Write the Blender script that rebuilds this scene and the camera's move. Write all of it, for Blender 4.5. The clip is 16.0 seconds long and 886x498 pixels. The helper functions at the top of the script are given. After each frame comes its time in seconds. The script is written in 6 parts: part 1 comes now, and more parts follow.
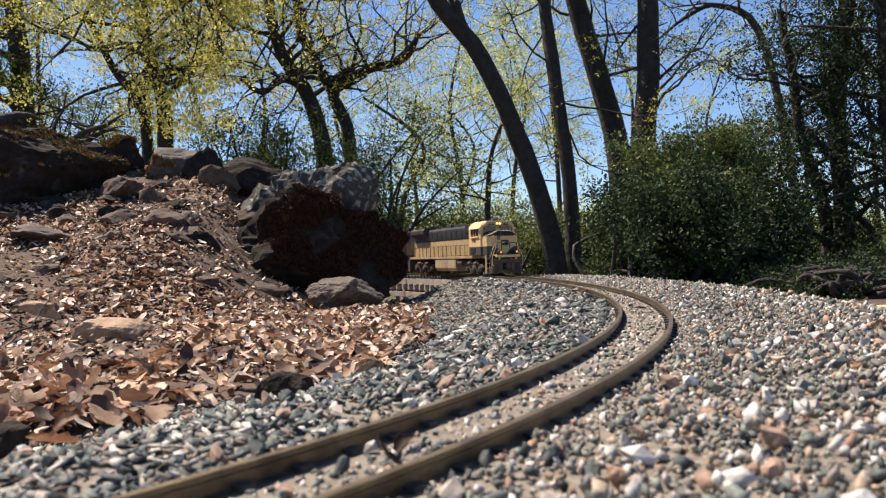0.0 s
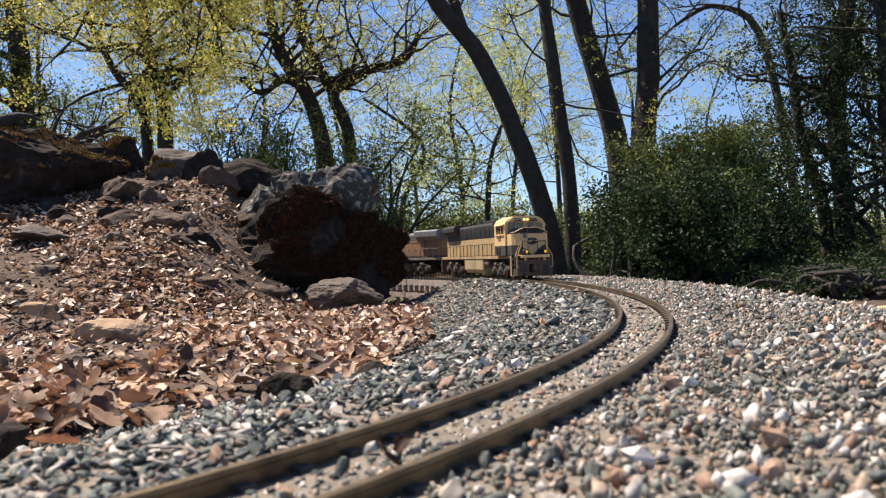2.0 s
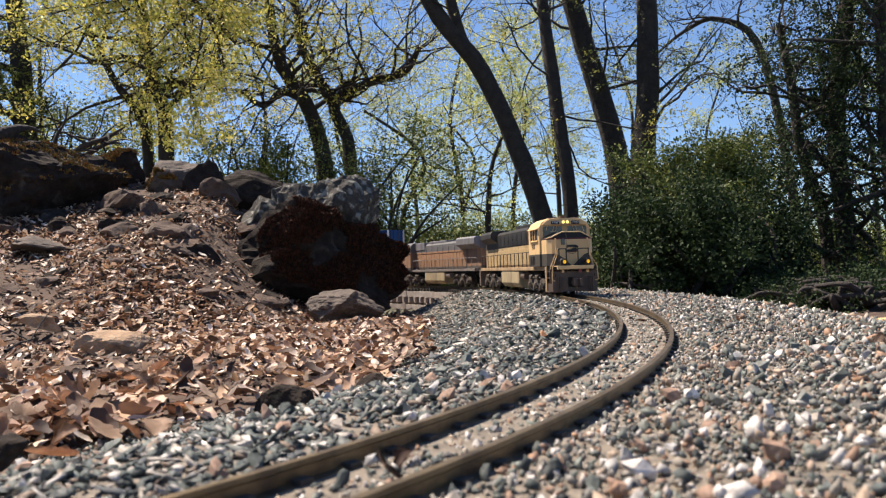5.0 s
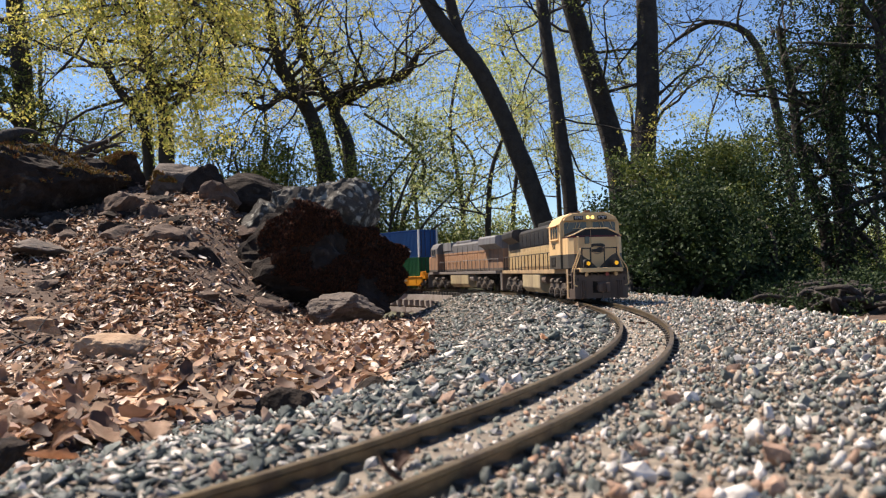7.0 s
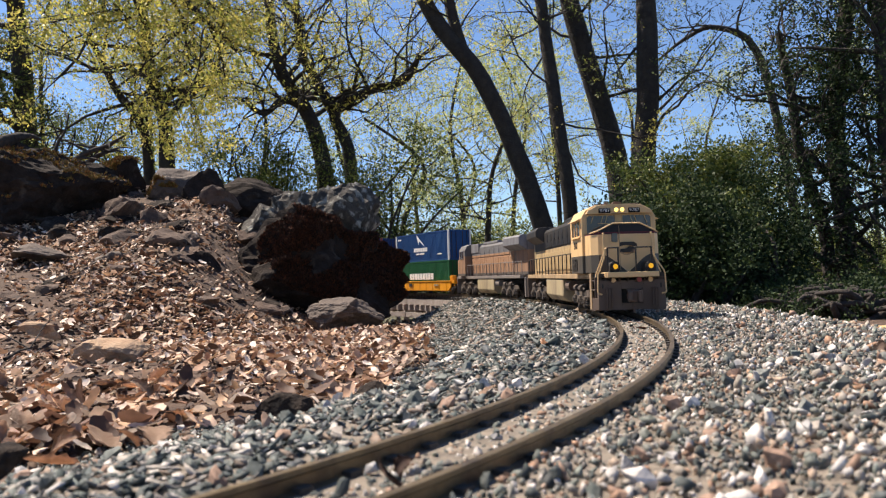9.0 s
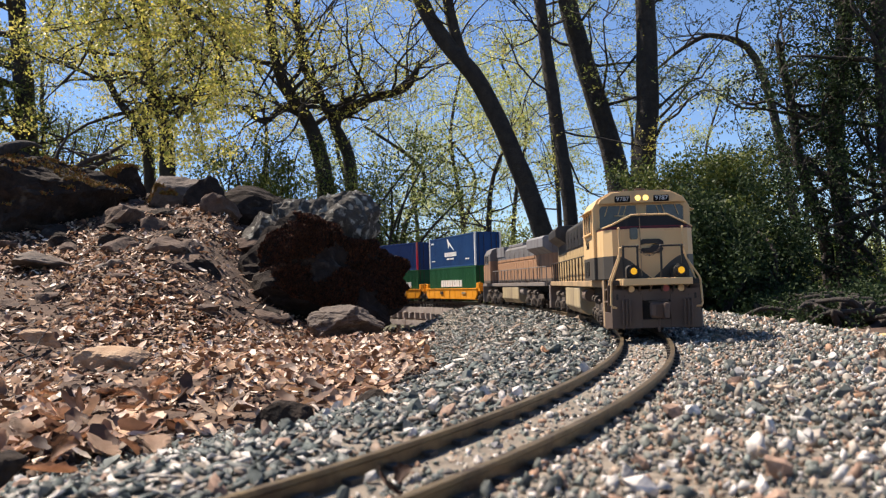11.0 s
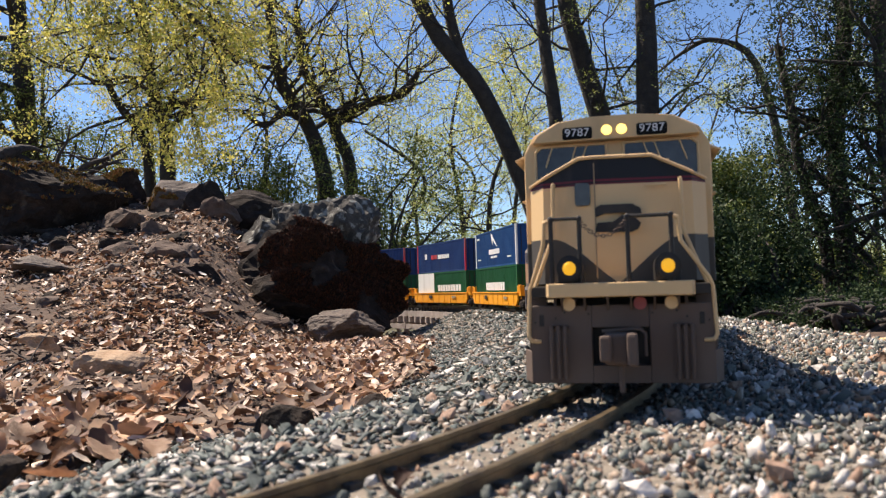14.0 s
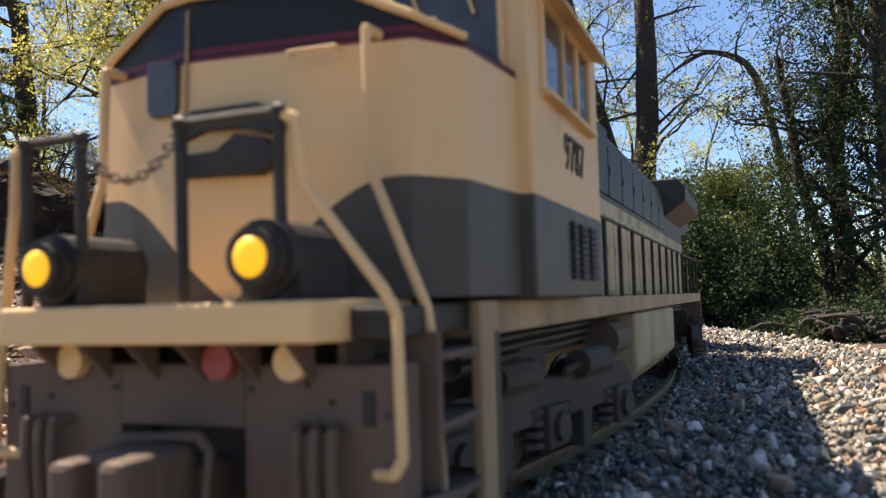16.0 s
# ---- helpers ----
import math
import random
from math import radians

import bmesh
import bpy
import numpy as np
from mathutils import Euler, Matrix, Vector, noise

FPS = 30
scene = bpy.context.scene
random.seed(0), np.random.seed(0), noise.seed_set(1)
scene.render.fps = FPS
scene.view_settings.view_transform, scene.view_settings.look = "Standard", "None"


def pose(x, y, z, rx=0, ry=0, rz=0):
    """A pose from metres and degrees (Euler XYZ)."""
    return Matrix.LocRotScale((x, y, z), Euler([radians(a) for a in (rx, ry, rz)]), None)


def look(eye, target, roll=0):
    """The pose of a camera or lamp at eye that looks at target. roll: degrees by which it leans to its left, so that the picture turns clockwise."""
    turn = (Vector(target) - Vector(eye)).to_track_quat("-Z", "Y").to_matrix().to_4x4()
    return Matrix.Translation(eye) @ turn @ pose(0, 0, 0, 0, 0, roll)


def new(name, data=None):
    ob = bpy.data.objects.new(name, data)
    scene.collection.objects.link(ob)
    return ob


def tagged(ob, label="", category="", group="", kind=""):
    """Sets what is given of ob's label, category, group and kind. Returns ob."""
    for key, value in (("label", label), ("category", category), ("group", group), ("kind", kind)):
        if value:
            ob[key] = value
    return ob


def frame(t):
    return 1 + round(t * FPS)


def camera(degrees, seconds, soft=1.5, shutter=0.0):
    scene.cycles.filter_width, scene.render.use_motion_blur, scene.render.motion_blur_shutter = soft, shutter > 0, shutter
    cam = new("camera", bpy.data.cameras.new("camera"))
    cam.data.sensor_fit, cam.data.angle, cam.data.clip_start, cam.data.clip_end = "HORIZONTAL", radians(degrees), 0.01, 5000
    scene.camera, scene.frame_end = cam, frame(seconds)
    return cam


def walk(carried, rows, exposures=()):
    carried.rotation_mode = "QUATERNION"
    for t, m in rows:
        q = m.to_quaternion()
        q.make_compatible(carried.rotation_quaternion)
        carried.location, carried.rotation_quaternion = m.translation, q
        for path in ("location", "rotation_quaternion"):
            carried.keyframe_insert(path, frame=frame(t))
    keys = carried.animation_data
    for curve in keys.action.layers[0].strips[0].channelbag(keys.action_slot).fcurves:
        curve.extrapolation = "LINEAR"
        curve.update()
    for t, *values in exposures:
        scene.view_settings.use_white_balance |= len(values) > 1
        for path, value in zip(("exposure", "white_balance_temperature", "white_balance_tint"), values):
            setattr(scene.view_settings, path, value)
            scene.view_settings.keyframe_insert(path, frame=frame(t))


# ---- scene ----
# ---- camera: it stands beside the track and tilts up slowly ----
cam = camera(58.3, 16.0, soft=1.2)
cam.data.dof.use_dof = True
cam.data.dof.focus_distance = 1.4
cam.data.dof.aperture_fstop = 25.0
EYE_HEIGHT = 0.0599
LENS = 1405.0
TILT = [(0, 0), (0.5, 0), (1, -2), (1.5, -1), (2, 1.5), (2.5, 6), (3, 10.5), (3.5, 13.5), (4, 17), (5.2, 23), (6.5, 26.3), (7, 27.5),
        (7.5, 27.7), (8, 29.5), (8.5, 33.5), (9, 36), (10.2, 44.5), (11.5, 51), (12, 51), (12.5, 49.5), (13, 49.3), (13.5, 51.7), (14, 57),
        (14.5, 65), (15, 73.5), (15.5, 77.5), (16, 77.5)]
walk(cam, [(t, pose(0, 0, EYE_HEIGHT, 90 + math.degrees(math.atan((12.3 + d) / LENS))) @ pose(0, 0, 0, 0, 0, -1.62)) for t, d in TILT],
     exposures=[(0, 0.96, 6640, 14), (13.5, 0.96, 6640, 14), (14.5, 1.06, 6700, 14), (15.2, 1.21, 6880, 14), (16, 1.42, 7250, 14)])

# ---- light: clear spring sky, high sun from the left ----
SUN = Vector((-0.45, 0.31, 0.84)).normalized()
world = bpy.data.worlds.new("sky")
scene.world = world
world.use_nodes = True
wn = world.node_tree.nodes
sky = wn.new("ShaderNodeTexSky")
sky.sky_type = "NISHITA"
sky.sun_disc = False
sky.sun_elevation = math.asin(SUN.z)
sky.sun_rotation = math.atan2(SUN.x, SUN.y)
sky.air_density, sky.dust_density, sky.ozone_density = 0.9, 0.1, 7.0
world.node_tree.links.new(sky.outputs[0], wn["Background"].inputs[0])
wn["Background"].inputs[1].default_value = 0.080
sun = new("sun", bpy.data.lights.new("sun", "SUN"))
sun.data.energy, sun.data.angle, sun.data.color = 5.0, radians(0.53), (1.0, 0.91, 0.77)
sun.matrix_world = look((0, 0, 8), tuple(Vector((0, 0, 8)) - SUN))

# ---- materials ----
def material(name, colour, colour2=None, rough=0.6, metal=0.0, scale=40.0, bump=0.0, fine=6.0, spread=0.0, island=False, spec=0.5, stain=None, stain_at=0.62):
    """A surface whose colour runs between two tones at a coarse and a fine scale, with relief, and stains with soft edges."""
    m = bpy.data.materials.new(name)
    m.use_nodes = True
    n, l = m.node_tree.nodes, m.node_tree.links
    b = n["Principled BSDF"]
    b.inputs["Roughness"].default_value = rough
    b.inputs["Metallic"].default_value = metal
    b.inputs["Specular IOR Level"].default_value = spec
    co = n.new("ShaderNodeTexCoord")
    noise1 = n.new("ShaderNodeTexNoise")
    noise1.inputs["Scale"].default_value, noise1.inputs["Detail"].default_value = scale, 5
    noise2 = n.new("ShaderNodeTexNoise")
    noise2.inputs["Scale"].default_value, noise2.inputs["Detail"].default_value = scale * fine, 3
    for q in (noise1, noise2):
        l.new(co.outputs["Object"], q.inputs["Vector"])
    add = n.new("ShaderNodeMath")
    add.operation = "MULTIPLY_ADD"
    l.new(noise2.outputs["Fac"], add.inputs[0])
    add.inputs[1].default_value = 0.45
    l.new(noise1.outputs["Fac"], add.inputs[2])
    ramp = n.new("ShaderNodeMapRange")
    ramp.inputs[1].default_value, ramp.inputs[2].default_value = 0.50, 0.95
    l.new(add.outputs[0], ramp.inputs[0])
    mix = n.new("ShaderNodeMix")
    mix.data_type = "RGBA"
    mix.inputs[6].default_value = (*colour, 1)
    mix.inputs[7].default_value = (*(colour2 or [c * 0.7 for c in colour]), 1)
    l.new(ramp.outputs[0], mix.inputs[0])
    out = mix.outputs[2]
    if stain:
        n3 = n.new("ShaderNodeTexNoise")
        n3.inputs["Scale"].default_value, n3.inputs["Detail"].default_value = scale * 0.6, 8
        l.new(co.outputs["Object"], n3.inputs["Vector"])
        r3 = n.new("ShaderNodeMapRange")
        r3.inputs[1].default_value, r3.inputs[2].default_value = stain_at - 0.06, stain_at + 0.06
        l.new(n3.outputs["Fac"], r3.inputs[0])
        m3 = n.new("ShaderNodeMix")
        m3.data_type = "RGBA"
        l.new(r3.outputs[0], m3.inputs[0])
        l.new(out, m3.inputs[6])
        m3.inputs[7].default_value = (*stain, 1)
        out = m3.outputs[2]
    if spread:
        if island:
            geo = n.new("ShaderNodeNewGeometry")
            rnd = geo.outputs["Random Per Island"]
        else:
            info = n.new("ShaderNodeObjectInfo")
            rnd = info.outputs["Random"]
        hsv = n.new("ShaderNodeHueSaturation")
        val = n.new("ShaderNodeMapRange")
        val.inputs[3].default_value, val.inputs[4].default_value = 1 - spread, 1 + spread
        l.new(rnd, val.inputs[0])
        l.new(val.outputs[0], hsv.inputs["Value"])
        l.new(out, hsv.inputs["Color"])
        out = hsv.outputs[0]
    l.new(out, b.inputs["Base Color"])
    if bump:
        bp = n.new("ShaderNodeBump")
        bp.inputs["Strength"].default_value = min(1.0, bump)
        bp.inputs["Distance"].default_value = 0.25 / scale
        l.new(add.outputs[0], bp.inputs["Height"])
        l.new(bp.outputs[0], b.inputs["Normal"])
    return m


def palette(name, stops, rough=0.8, scale=120.0, bump=0.4, translucent=0.0, spec=0.3, dark=0.6, single=False):
    """Each loose piece takes a tone of its own out of the stops; a fine grain lies over it."""
    m = bpy.data.materials.new(name)
    m.use_nodes = True
    n, l = m.node_tree.nodes, m.node_tree.links
    b = n["Principled BSDF"]
    b.inputs["Roughness"].default_value = rough
    b.inputs["Specular IOR Level"].default_value = spec
    geo = n.new("ShaderNodeNewGeometry")
    ramp = n.new("ShaderNodeValToRGB")
    ramp.color_ramp.interpolation = "CONSTANT"
    el = ramp.color_ramp.elements
    while len(el) < len(stops):
        el.new(0.5)
    for i, c in enumerate(stops):
        el[i].position = i / len(stops)
        el[i].color = (*c, 1)
    info = n.new("ShaderNodeObjectInfo")
    l.new(info.outputs["Random"] if single else geo.outputs["Random Per Island"], ramp.inputs[0])
    co = n.new("ShaderNodeTexCoord")
    q = n.new("ShaderNodeTexNoise")
    q.inputs["Scale"].default_value, q.inputs["Detail"].default_value = scale, 6
    l.new(co.outputs["Object"], q.inputs["Vector"])
    r = n.new("ShaderNodeMapRange")
    r.inputs[1].default_value, r.inputs[2].default_value, r.inputs[3].default_value, r.inputs[4].default_value = 0.3, 0.7, dark, 1.25
    l.new(q.outputs["Fac"], r.inputs[0])
    mul = n.new("ShaderNodeMix")
    mul.data_type, mul.blend_type = "RGBA", "MULTIPLY"
    mul.inputs[0].default_value = 1.0
    l.new(ramp.outputs[0], mul.inputs[6])
    l.new(r.outputs[0], mul.inputs[7])
    l.new(mul.outputs[2], b.inputs["Base Color"])
    if bump:
        bp = n.new("ShaderNodeBump")
        bp.inputs["Strength"].default_value = bump
        bp.inputs["Distance"].default_value = 0.3 / scale
        l.new(q.outputs["Fac"], bp.inputs["Height"])
        l.new(bp.outputs[0], b.inputs["Normal"])
    if translucent:
        tr = n.new("ShaderNodeBsdfTranslucent")
        l.new(mul.outputs[2], tr.inputs[0])
        ms = n.new("ShaderNodeMixShader")
        ms.inputs[0].default_value = translucent
        l.new(b.outputs[0], ms.inputs[1])
        l.new(tr.outputs[0], ms.inputs[2])
        l.new(ms.outputs[0], n["Material Output"].inputs[0])
    return m


def glow(name, colour, strength):
    m = bpy.data.materials.new(name)
    m.use_nodes = True
    b = m.node_tree.nodes["Principled BSDF"]
    b.inputs["Base Color"].default_value = (*colour, 1)
    b.inputs["Emission Color"].default_value = (*colour, 1)
    b.inputs["Emission Strength"].default_value = strength
    return m


M_SOIL = material("soil and leaf mould", (0.046, 0.026, 0.016), (0.095, 0.056, 0.035), 0.95, scale=30, bump=0.8, stain=(0.13, 0.080, 0.052))
M_GRIT = material("grit between ballast", (0.12, 0.10, 0.078), (0.24, 0.20, 0.155), 0.95, scale=160, bump=0.8)
M_STONES = palette("crushed stone", [(0.105, 0.115, 0.100), (0.300, 0.262, 0.215), (0.060, 0.070, 0.066), (0.430, 0.405, 0.375), (0.150, 0.165, 0.145), (0.330, 0.200, 0.130), (0.115, 0.130, 0.115),
                                     (0.640, 0.585, 0.530), (0.205, 0.208, 0.180), (0.400, 0.300, 0.220), (0.080, 0.092, 0.090), (0.255, 0.238, 0.205), (0.520, 0.490, 0.455), (0.140, 0.130, 0.118),
                                     (0.185, 0.205, 0.180), (0.270, 0.175, 0.125), (0.045, 0.050, 0.050), (0.340, 0.300, 0.250)], 0.7, 300, 0.7)
M_STONES_SINGLE = palette("picked ballast stone", [(0.100, 0.112, 0.100), (0.360, 0.310, 0.260), (0.150, 0.162, 0.142), (0.440, 0.420, 0.395), (0.070, 0.080, 0.074), (0.310, 0.200, 0.140), (0.660, 0.600, 0.540), (0.200, 0.205, 0.182)], 0.7, 300, 0.7, single=True)
M_STONES_GREY = palette("slate ballast", [(0.050, 0.062, 0.059), (0.090, 0.105, 0.097), (0.140, 0.150, 0.140), (0.066, 0.086, 0.082), (0.240, 0.225, 0.200), (0.105, 0.118, 0.108),
                                          (0.075, 0.082, 0.086), (0.360, 0.320, 0.275), (0.090, 0.102, 0.092), (0.200, 0.145, 0.105), (0.120, 0.140, 0.128), (0.540, 0.500, 0.450)], 0.65, 300, 0.7)
M_LITTER = palette("dry oak leaves", [(0.46, 0.29, 0.19), (0.64, 0.46, 0.34), (0.17, 0.085, 0.052), (0.78, 0.61, 0.48), (0.36, 0.20, 0.12), (0.085, 0.045, 0.030), (0.84, 0.71, 0.59), (0.24, 0.13, 0.085), (0.055, 0.032, 0.024), (0.56, 0.36, 0.22), (0.12, 0.065, 0.042)],
                    0.65, 90, 0.3, 0.15)
M_LEAF_BROWN = material("dark brown dead leaf", (0.15, 0.075, 0.045), (0.08, 0.042, 0.028), 0.75, scale=120, bump=0.3, spread=0.35)
M_LEAF_TAN = material("tan dead leaf", (0.55, 0.38, 0.27), (0.36, 0.22, 0.14), 0.75, scale=90, bump=0.3, spread=0.45)
M_CRUMBS = palette("crumbs of soil and bark", [(0.05, 0.03, 0.02), (0.10, 0.065, 0.045), (0.16, 0.11, 0.08), (0.07, 0.045, 0.033), (0.03, 0.02, 0.015), (0.22, 0.16, 0.12)], 0.95, 200, 0.5)
M_RAIL = material("weathered brass rail", (0.22, 0.16, 0.09), (0.11, 0.08, 0.05), 0.45, 0.7, scale=60, bump=0.15, stain=(0.07, 0.05, 0.04))
M_TIE = material("dark sleeper", (0.035, 0.030, 0.027), (0.07, 0.06, 0.05), 0.8, scale=150, bump=0.4)
M_TIMBER = material("grey weathered timber", (0.40, 0.35, 0.31), (0.26, 0.22, 0.19), 0.85, scale=40, bump=0.3, stain=(0.18, 0.14, 0.12))
# near-black on purpose: the deep shade on the rock faces is in this colour
M_ROCK = material("weathered rock in dark shaded tone", (0.013, 0.009, 0.007), (0.036, 0.026, 0.020), 0.95, scale=34, bump=1.0, fine=6, spec=0.2, stain=(0.085, 0.068, 0.052), stain_at=0.66)
M_ROCK_LICHEN = material("pale lichen on dark rock", (0.030, 0.026, 0.021), (0.068, 0.059, 0.048), 0.92, scale=70, bump=1.0, fine=6, stain=(0.27, 0.26, 0.22), stain_at=0.60)
M_ROCK_BROWN = material("brown earthy stone", (0.062, 0.037, 0.026), (0.125, 0.082, 0.058), 0.95, scale=50, bump=1.0, fine=6, stain=(0.035, 0.024, 0.019))
M_ROCK_TAN = material("tan field stone", (0.30, 0.185, 0.105), (0.40, 0.28, 0.18), 0.9, scale=45, bump=0.9, fine=6, stain=(0.14, 0.09, 0.065))
M_ROCK_GREY = material("warm grey layered rock", (0.070, 0.050, 0.038), (0.135, 0.102, 0.080), 0.88, scale=60, bump=1.0, fine=6, stain=(0.05, 0.038, 0.033))
M_MOSS = palette("rust-brown dry moss", [(0.085, 0.030, 0.015), (0.130, 0.046, 0.020), (0.032, 0.014, 0.009), (0.075, 0.030, 0.018), (0.045, 0.022, 0.010), (0.02, 0.012, 0.008)], 0.95, 120, 0.3)
M_MOSS_GOLD = palette("golden green moss", [(0.22, 0.13, 0.03), (0.30, 0.19, 0.05), (0.16, 0.12, 0.03), (0.25, 0.10, 0.03)], 0.95, 120, 0.3)
M_BARK = material("dark oak bark", (0.050, 0.040, 0.033), (0.022, 0.018, 0.016), 0.95, scale=14, bump=1.0, fine=5)
M_LEAF_SPRING = palette("spring oak leaves", [(0.58, 0.51, 0.11), (0.46, 0.45, 0.09), (0.68, 0.58, 0.15), (0.33, 0.36, 0.07), (0.58, 0.48, 0.12)], 0.5, 20, 0, 0.45)
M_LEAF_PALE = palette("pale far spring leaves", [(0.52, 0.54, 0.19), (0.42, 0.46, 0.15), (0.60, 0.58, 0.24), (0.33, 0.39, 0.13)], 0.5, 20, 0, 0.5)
M_LEAF_MID = palette("young green leaves", [(0.10, 0.135, 0.03), (0.15, 0.175, 0.04), (0.065, 0.095, 0.022), (0.19, 0.20, 0.05)], 0.5, 20, 0, 0.4)
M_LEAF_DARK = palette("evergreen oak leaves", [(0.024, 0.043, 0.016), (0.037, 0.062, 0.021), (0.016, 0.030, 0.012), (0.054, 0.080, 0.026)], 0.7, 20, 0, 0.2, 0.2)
# lighter brush leaves: the sunlight on them is put into these greens
M_LEAF_SUN = palette("glossy leaves toned as sunlit", [(0.085, 0.115, 0.024), (0.135, 0.165, 0.034), (0.045, 0.072, 0.018), (0.210, 0.220, 0.055)], 0.5, 20, 0, 0.3, 0.35)
M_FAR = material("woodland floor", (0.05, 0.05, 0.02), (0.11, 0.09, 0.05), 0.95, scale=1.5, bump=0.5)

# ---- mesh helpers ----
def finish(name, bm, mat, smooth=False):
    me = bpy.data.meshes.new(name)
    bmesh.ops.recalc_face_normals(bm, faces=bm.faces)
    bm.to_mesh(me)
    bm.free()
    for m in (mat if isinstance(mat, (list, tuple)) else [mat]):
        me.materials.append(m)
    if smooth:
        me.polygons.foreach_set("use_smooth", [True] * len(me.polygons))
    return me


def part(name, bm, mat, parent, label="", smooth=False):
    ob = new(name, finish(name, bm, mat, smooth))
    ob.parent = parent
    if label:
        ob["label"] = label
    return ob


def thing(name, bm, mat, label, category, group="", smooth=False, kind=""):
    return tagged(new(name, finish(name, bm, mat, smooth)), label, category, group, kind)


def raw(name, verts, faces, mat, smooth=False):
    me = bpy.data.meshes.new(name)
    me.from_pydata(verts, [], faces)
    me.materials.append(mat)
    if smooth:
        me.polygons.foreach_set("use_smooth", [True] * len(me.polygons))
    return new(name, me)


def box(bm, x0, x1, y0, y1, z0, z1, bevel=0.0, mi=0):
    r = bmesh.ops.create_cube(bm, size=1.0)
    vs = r["verts"]
    for v in vs:
        v.co = Vector((x0 + (v.co.x + 0.5) * (x1 - x0), y0 + (v.co.y + 0.5) * (y1 - y0), z0 + (v.co.z + 0.5) * (z1 - z0)))
    fs = {f for v in vs for f in v.link_faces}
    for f in fs:
        f.material_index = mi
    if bevel:
        bmesh.ops.bevel(bm, geom=list({e for v in vs for e in v.link_edges}), offset=bevel, segments=2, affect="EDGES", profile=0.5, material=-1)
    return vs


def rod(bm, a, b, r, seg=8, r2=None, mi=0):
    a, b = Vector(a), Vector(b)
    d = b - a
    q = d.to_track_quat("Z", "Y").to_matrix().to_4x4()
    out = bmesh.ops.create_cone(bm, cap_ends=True, segments=seg, radius1=r, radius2=r if r2 is None else r2, depth=d.length, matrix=Matrix.Translation((a + b) / 2) @ q)
    for v in out["verts"]:
        for f in v.link_faces:
            f.material_index = mi


def pipe(bm, pts, r, seg=6, mi=0):
    for a, b in zip(pts, pts[1:]):
        rod(bm, a, b, r, seg, mi=mi)
    for p in pts[1:-1]:
        s = bmesh.ops.create_icosphere(bm, subdivisions=1, radius=r * 1.02, matrix=Matrix.Translation(p))
        for v in s["verts"]:
            for f in v.link_faces:
                f.material_index = mi


def prism(bm, outline, axis, lo, hi, bevel=0.0, mi=0):
    """A solid: an outline in the two other axes, drawn out along x, y or z."""
    def at(p, h):
        return {"x": (h, p[0], p[1]), "y": (p[0], h, p[1]), "z": (p[0], p[1], h)}[axis]
    a = [bm.verts.new(at(p, lo)) for p in outline]
    b = [bm.verts.new(at(p, hi)) for p in outline]
    fs = [bm.faces.new(a), bm.faces.new(b[::-1])]
    for i in range(len(a)):
        j = (i + 1) % len(a)
        fs.append(bm.faces.new((a[j], a[i], b[i], b[j])))
    for f in fs:
        f.material_index = mi
    if bevel:
        es = list({e for f in fs for e in f.edges})
        bmesh.ops.bevel(bm, geom=es, offset=bevel, segments=2, affect="EDGES", profile=0.5, material=-1)


def smoothstep(a, b, x):
    t = np.clip((x - a) / (b - a), 0, 1)
    return t * t * (3 - 2 * t)


# ---- the track's plan: a bend that opens from the near end to the far end ----
GAUGE = 0.045
STEP = 0.01
S0, S1 = -0.60, 6.4


def bend(s):
    q = np.clip(s, -0.15, 2.8)
    k = 0.7133 - 0.5762 * q + 0.1081 * q * q + 0.0429 * q ** 3
    return k * (1 - smoothstep(2.75, 3.5, s))


TRACK_S = np.arange(S0, S1, STEP)
heading = np.cumsum(bend(TRACK_S)) * STEP
near_end = int(round(-S0 / STEP))
heading += 1.1003 - heading[near_end]
TRACK_X = np.cumsum(np.cos(heading)) * STEP
TRACK_Y = np.cumsum(np.sin(heading)) * STEP
TRACK_X += 0.0612 - TRACK_X[near_end]
TRACK_Y += 0.3985 - TRACK_Y[near_end]


def on_track(s, side=0.0, z=0.0):
    """A point of the track at s metres from its near mark; side: metres to the outside of the bend."""
    x, y, h = np.interp(s, TRACK_S, TRACK_X), np.interp(s, TRACK_S, TRACK_Y), np.interp(s, TRACK_S, heading)
    return Vector((x + math.sin(h) * side, y - math.cos(h) * side, z))


def track_heading(s):
    return float(np.interp(s, TRACK_S, heading))


def from_track(x, y):
    """Distance to the track's centre line, how far along, and on which side (+ outside)."""
    x, y = np.atleast_1d(x), np.atleast_1d(y)
    best, arg = np.full(x.shape, 1e9), np.zeros(x.shape, int)
    for i in range(0, len(TRACK_S), 3):
        d = (x - TRACK_X[i]) ** 2 + (y - TRACK_Y[i]) ** 2
        m = d < best
        best[m], arg[m] = d[m], i
    side = (x - TRACK_X[arg]) * np.sin(heading[arg]) - (y - TRACK_Y[arg]) * np.cos(heading[arg])
    return np.sqrt(best), TRACK_S[arg], np.sign(side)


def BANK_EDGE(y):
    """How far from the track's middle the slate bank ends and the leaves begin."""
    return np.interp(y, BANK_Y, BANK_D)


BANK_Y = [0.30, 0.57, 0.63, 0.72, 1.0, 1.3, 1.6, 1.9]
BANK_D = [0.31, 0.305, 0.275, 0.235, 0.260, 0.285, 0.285, 0.25]


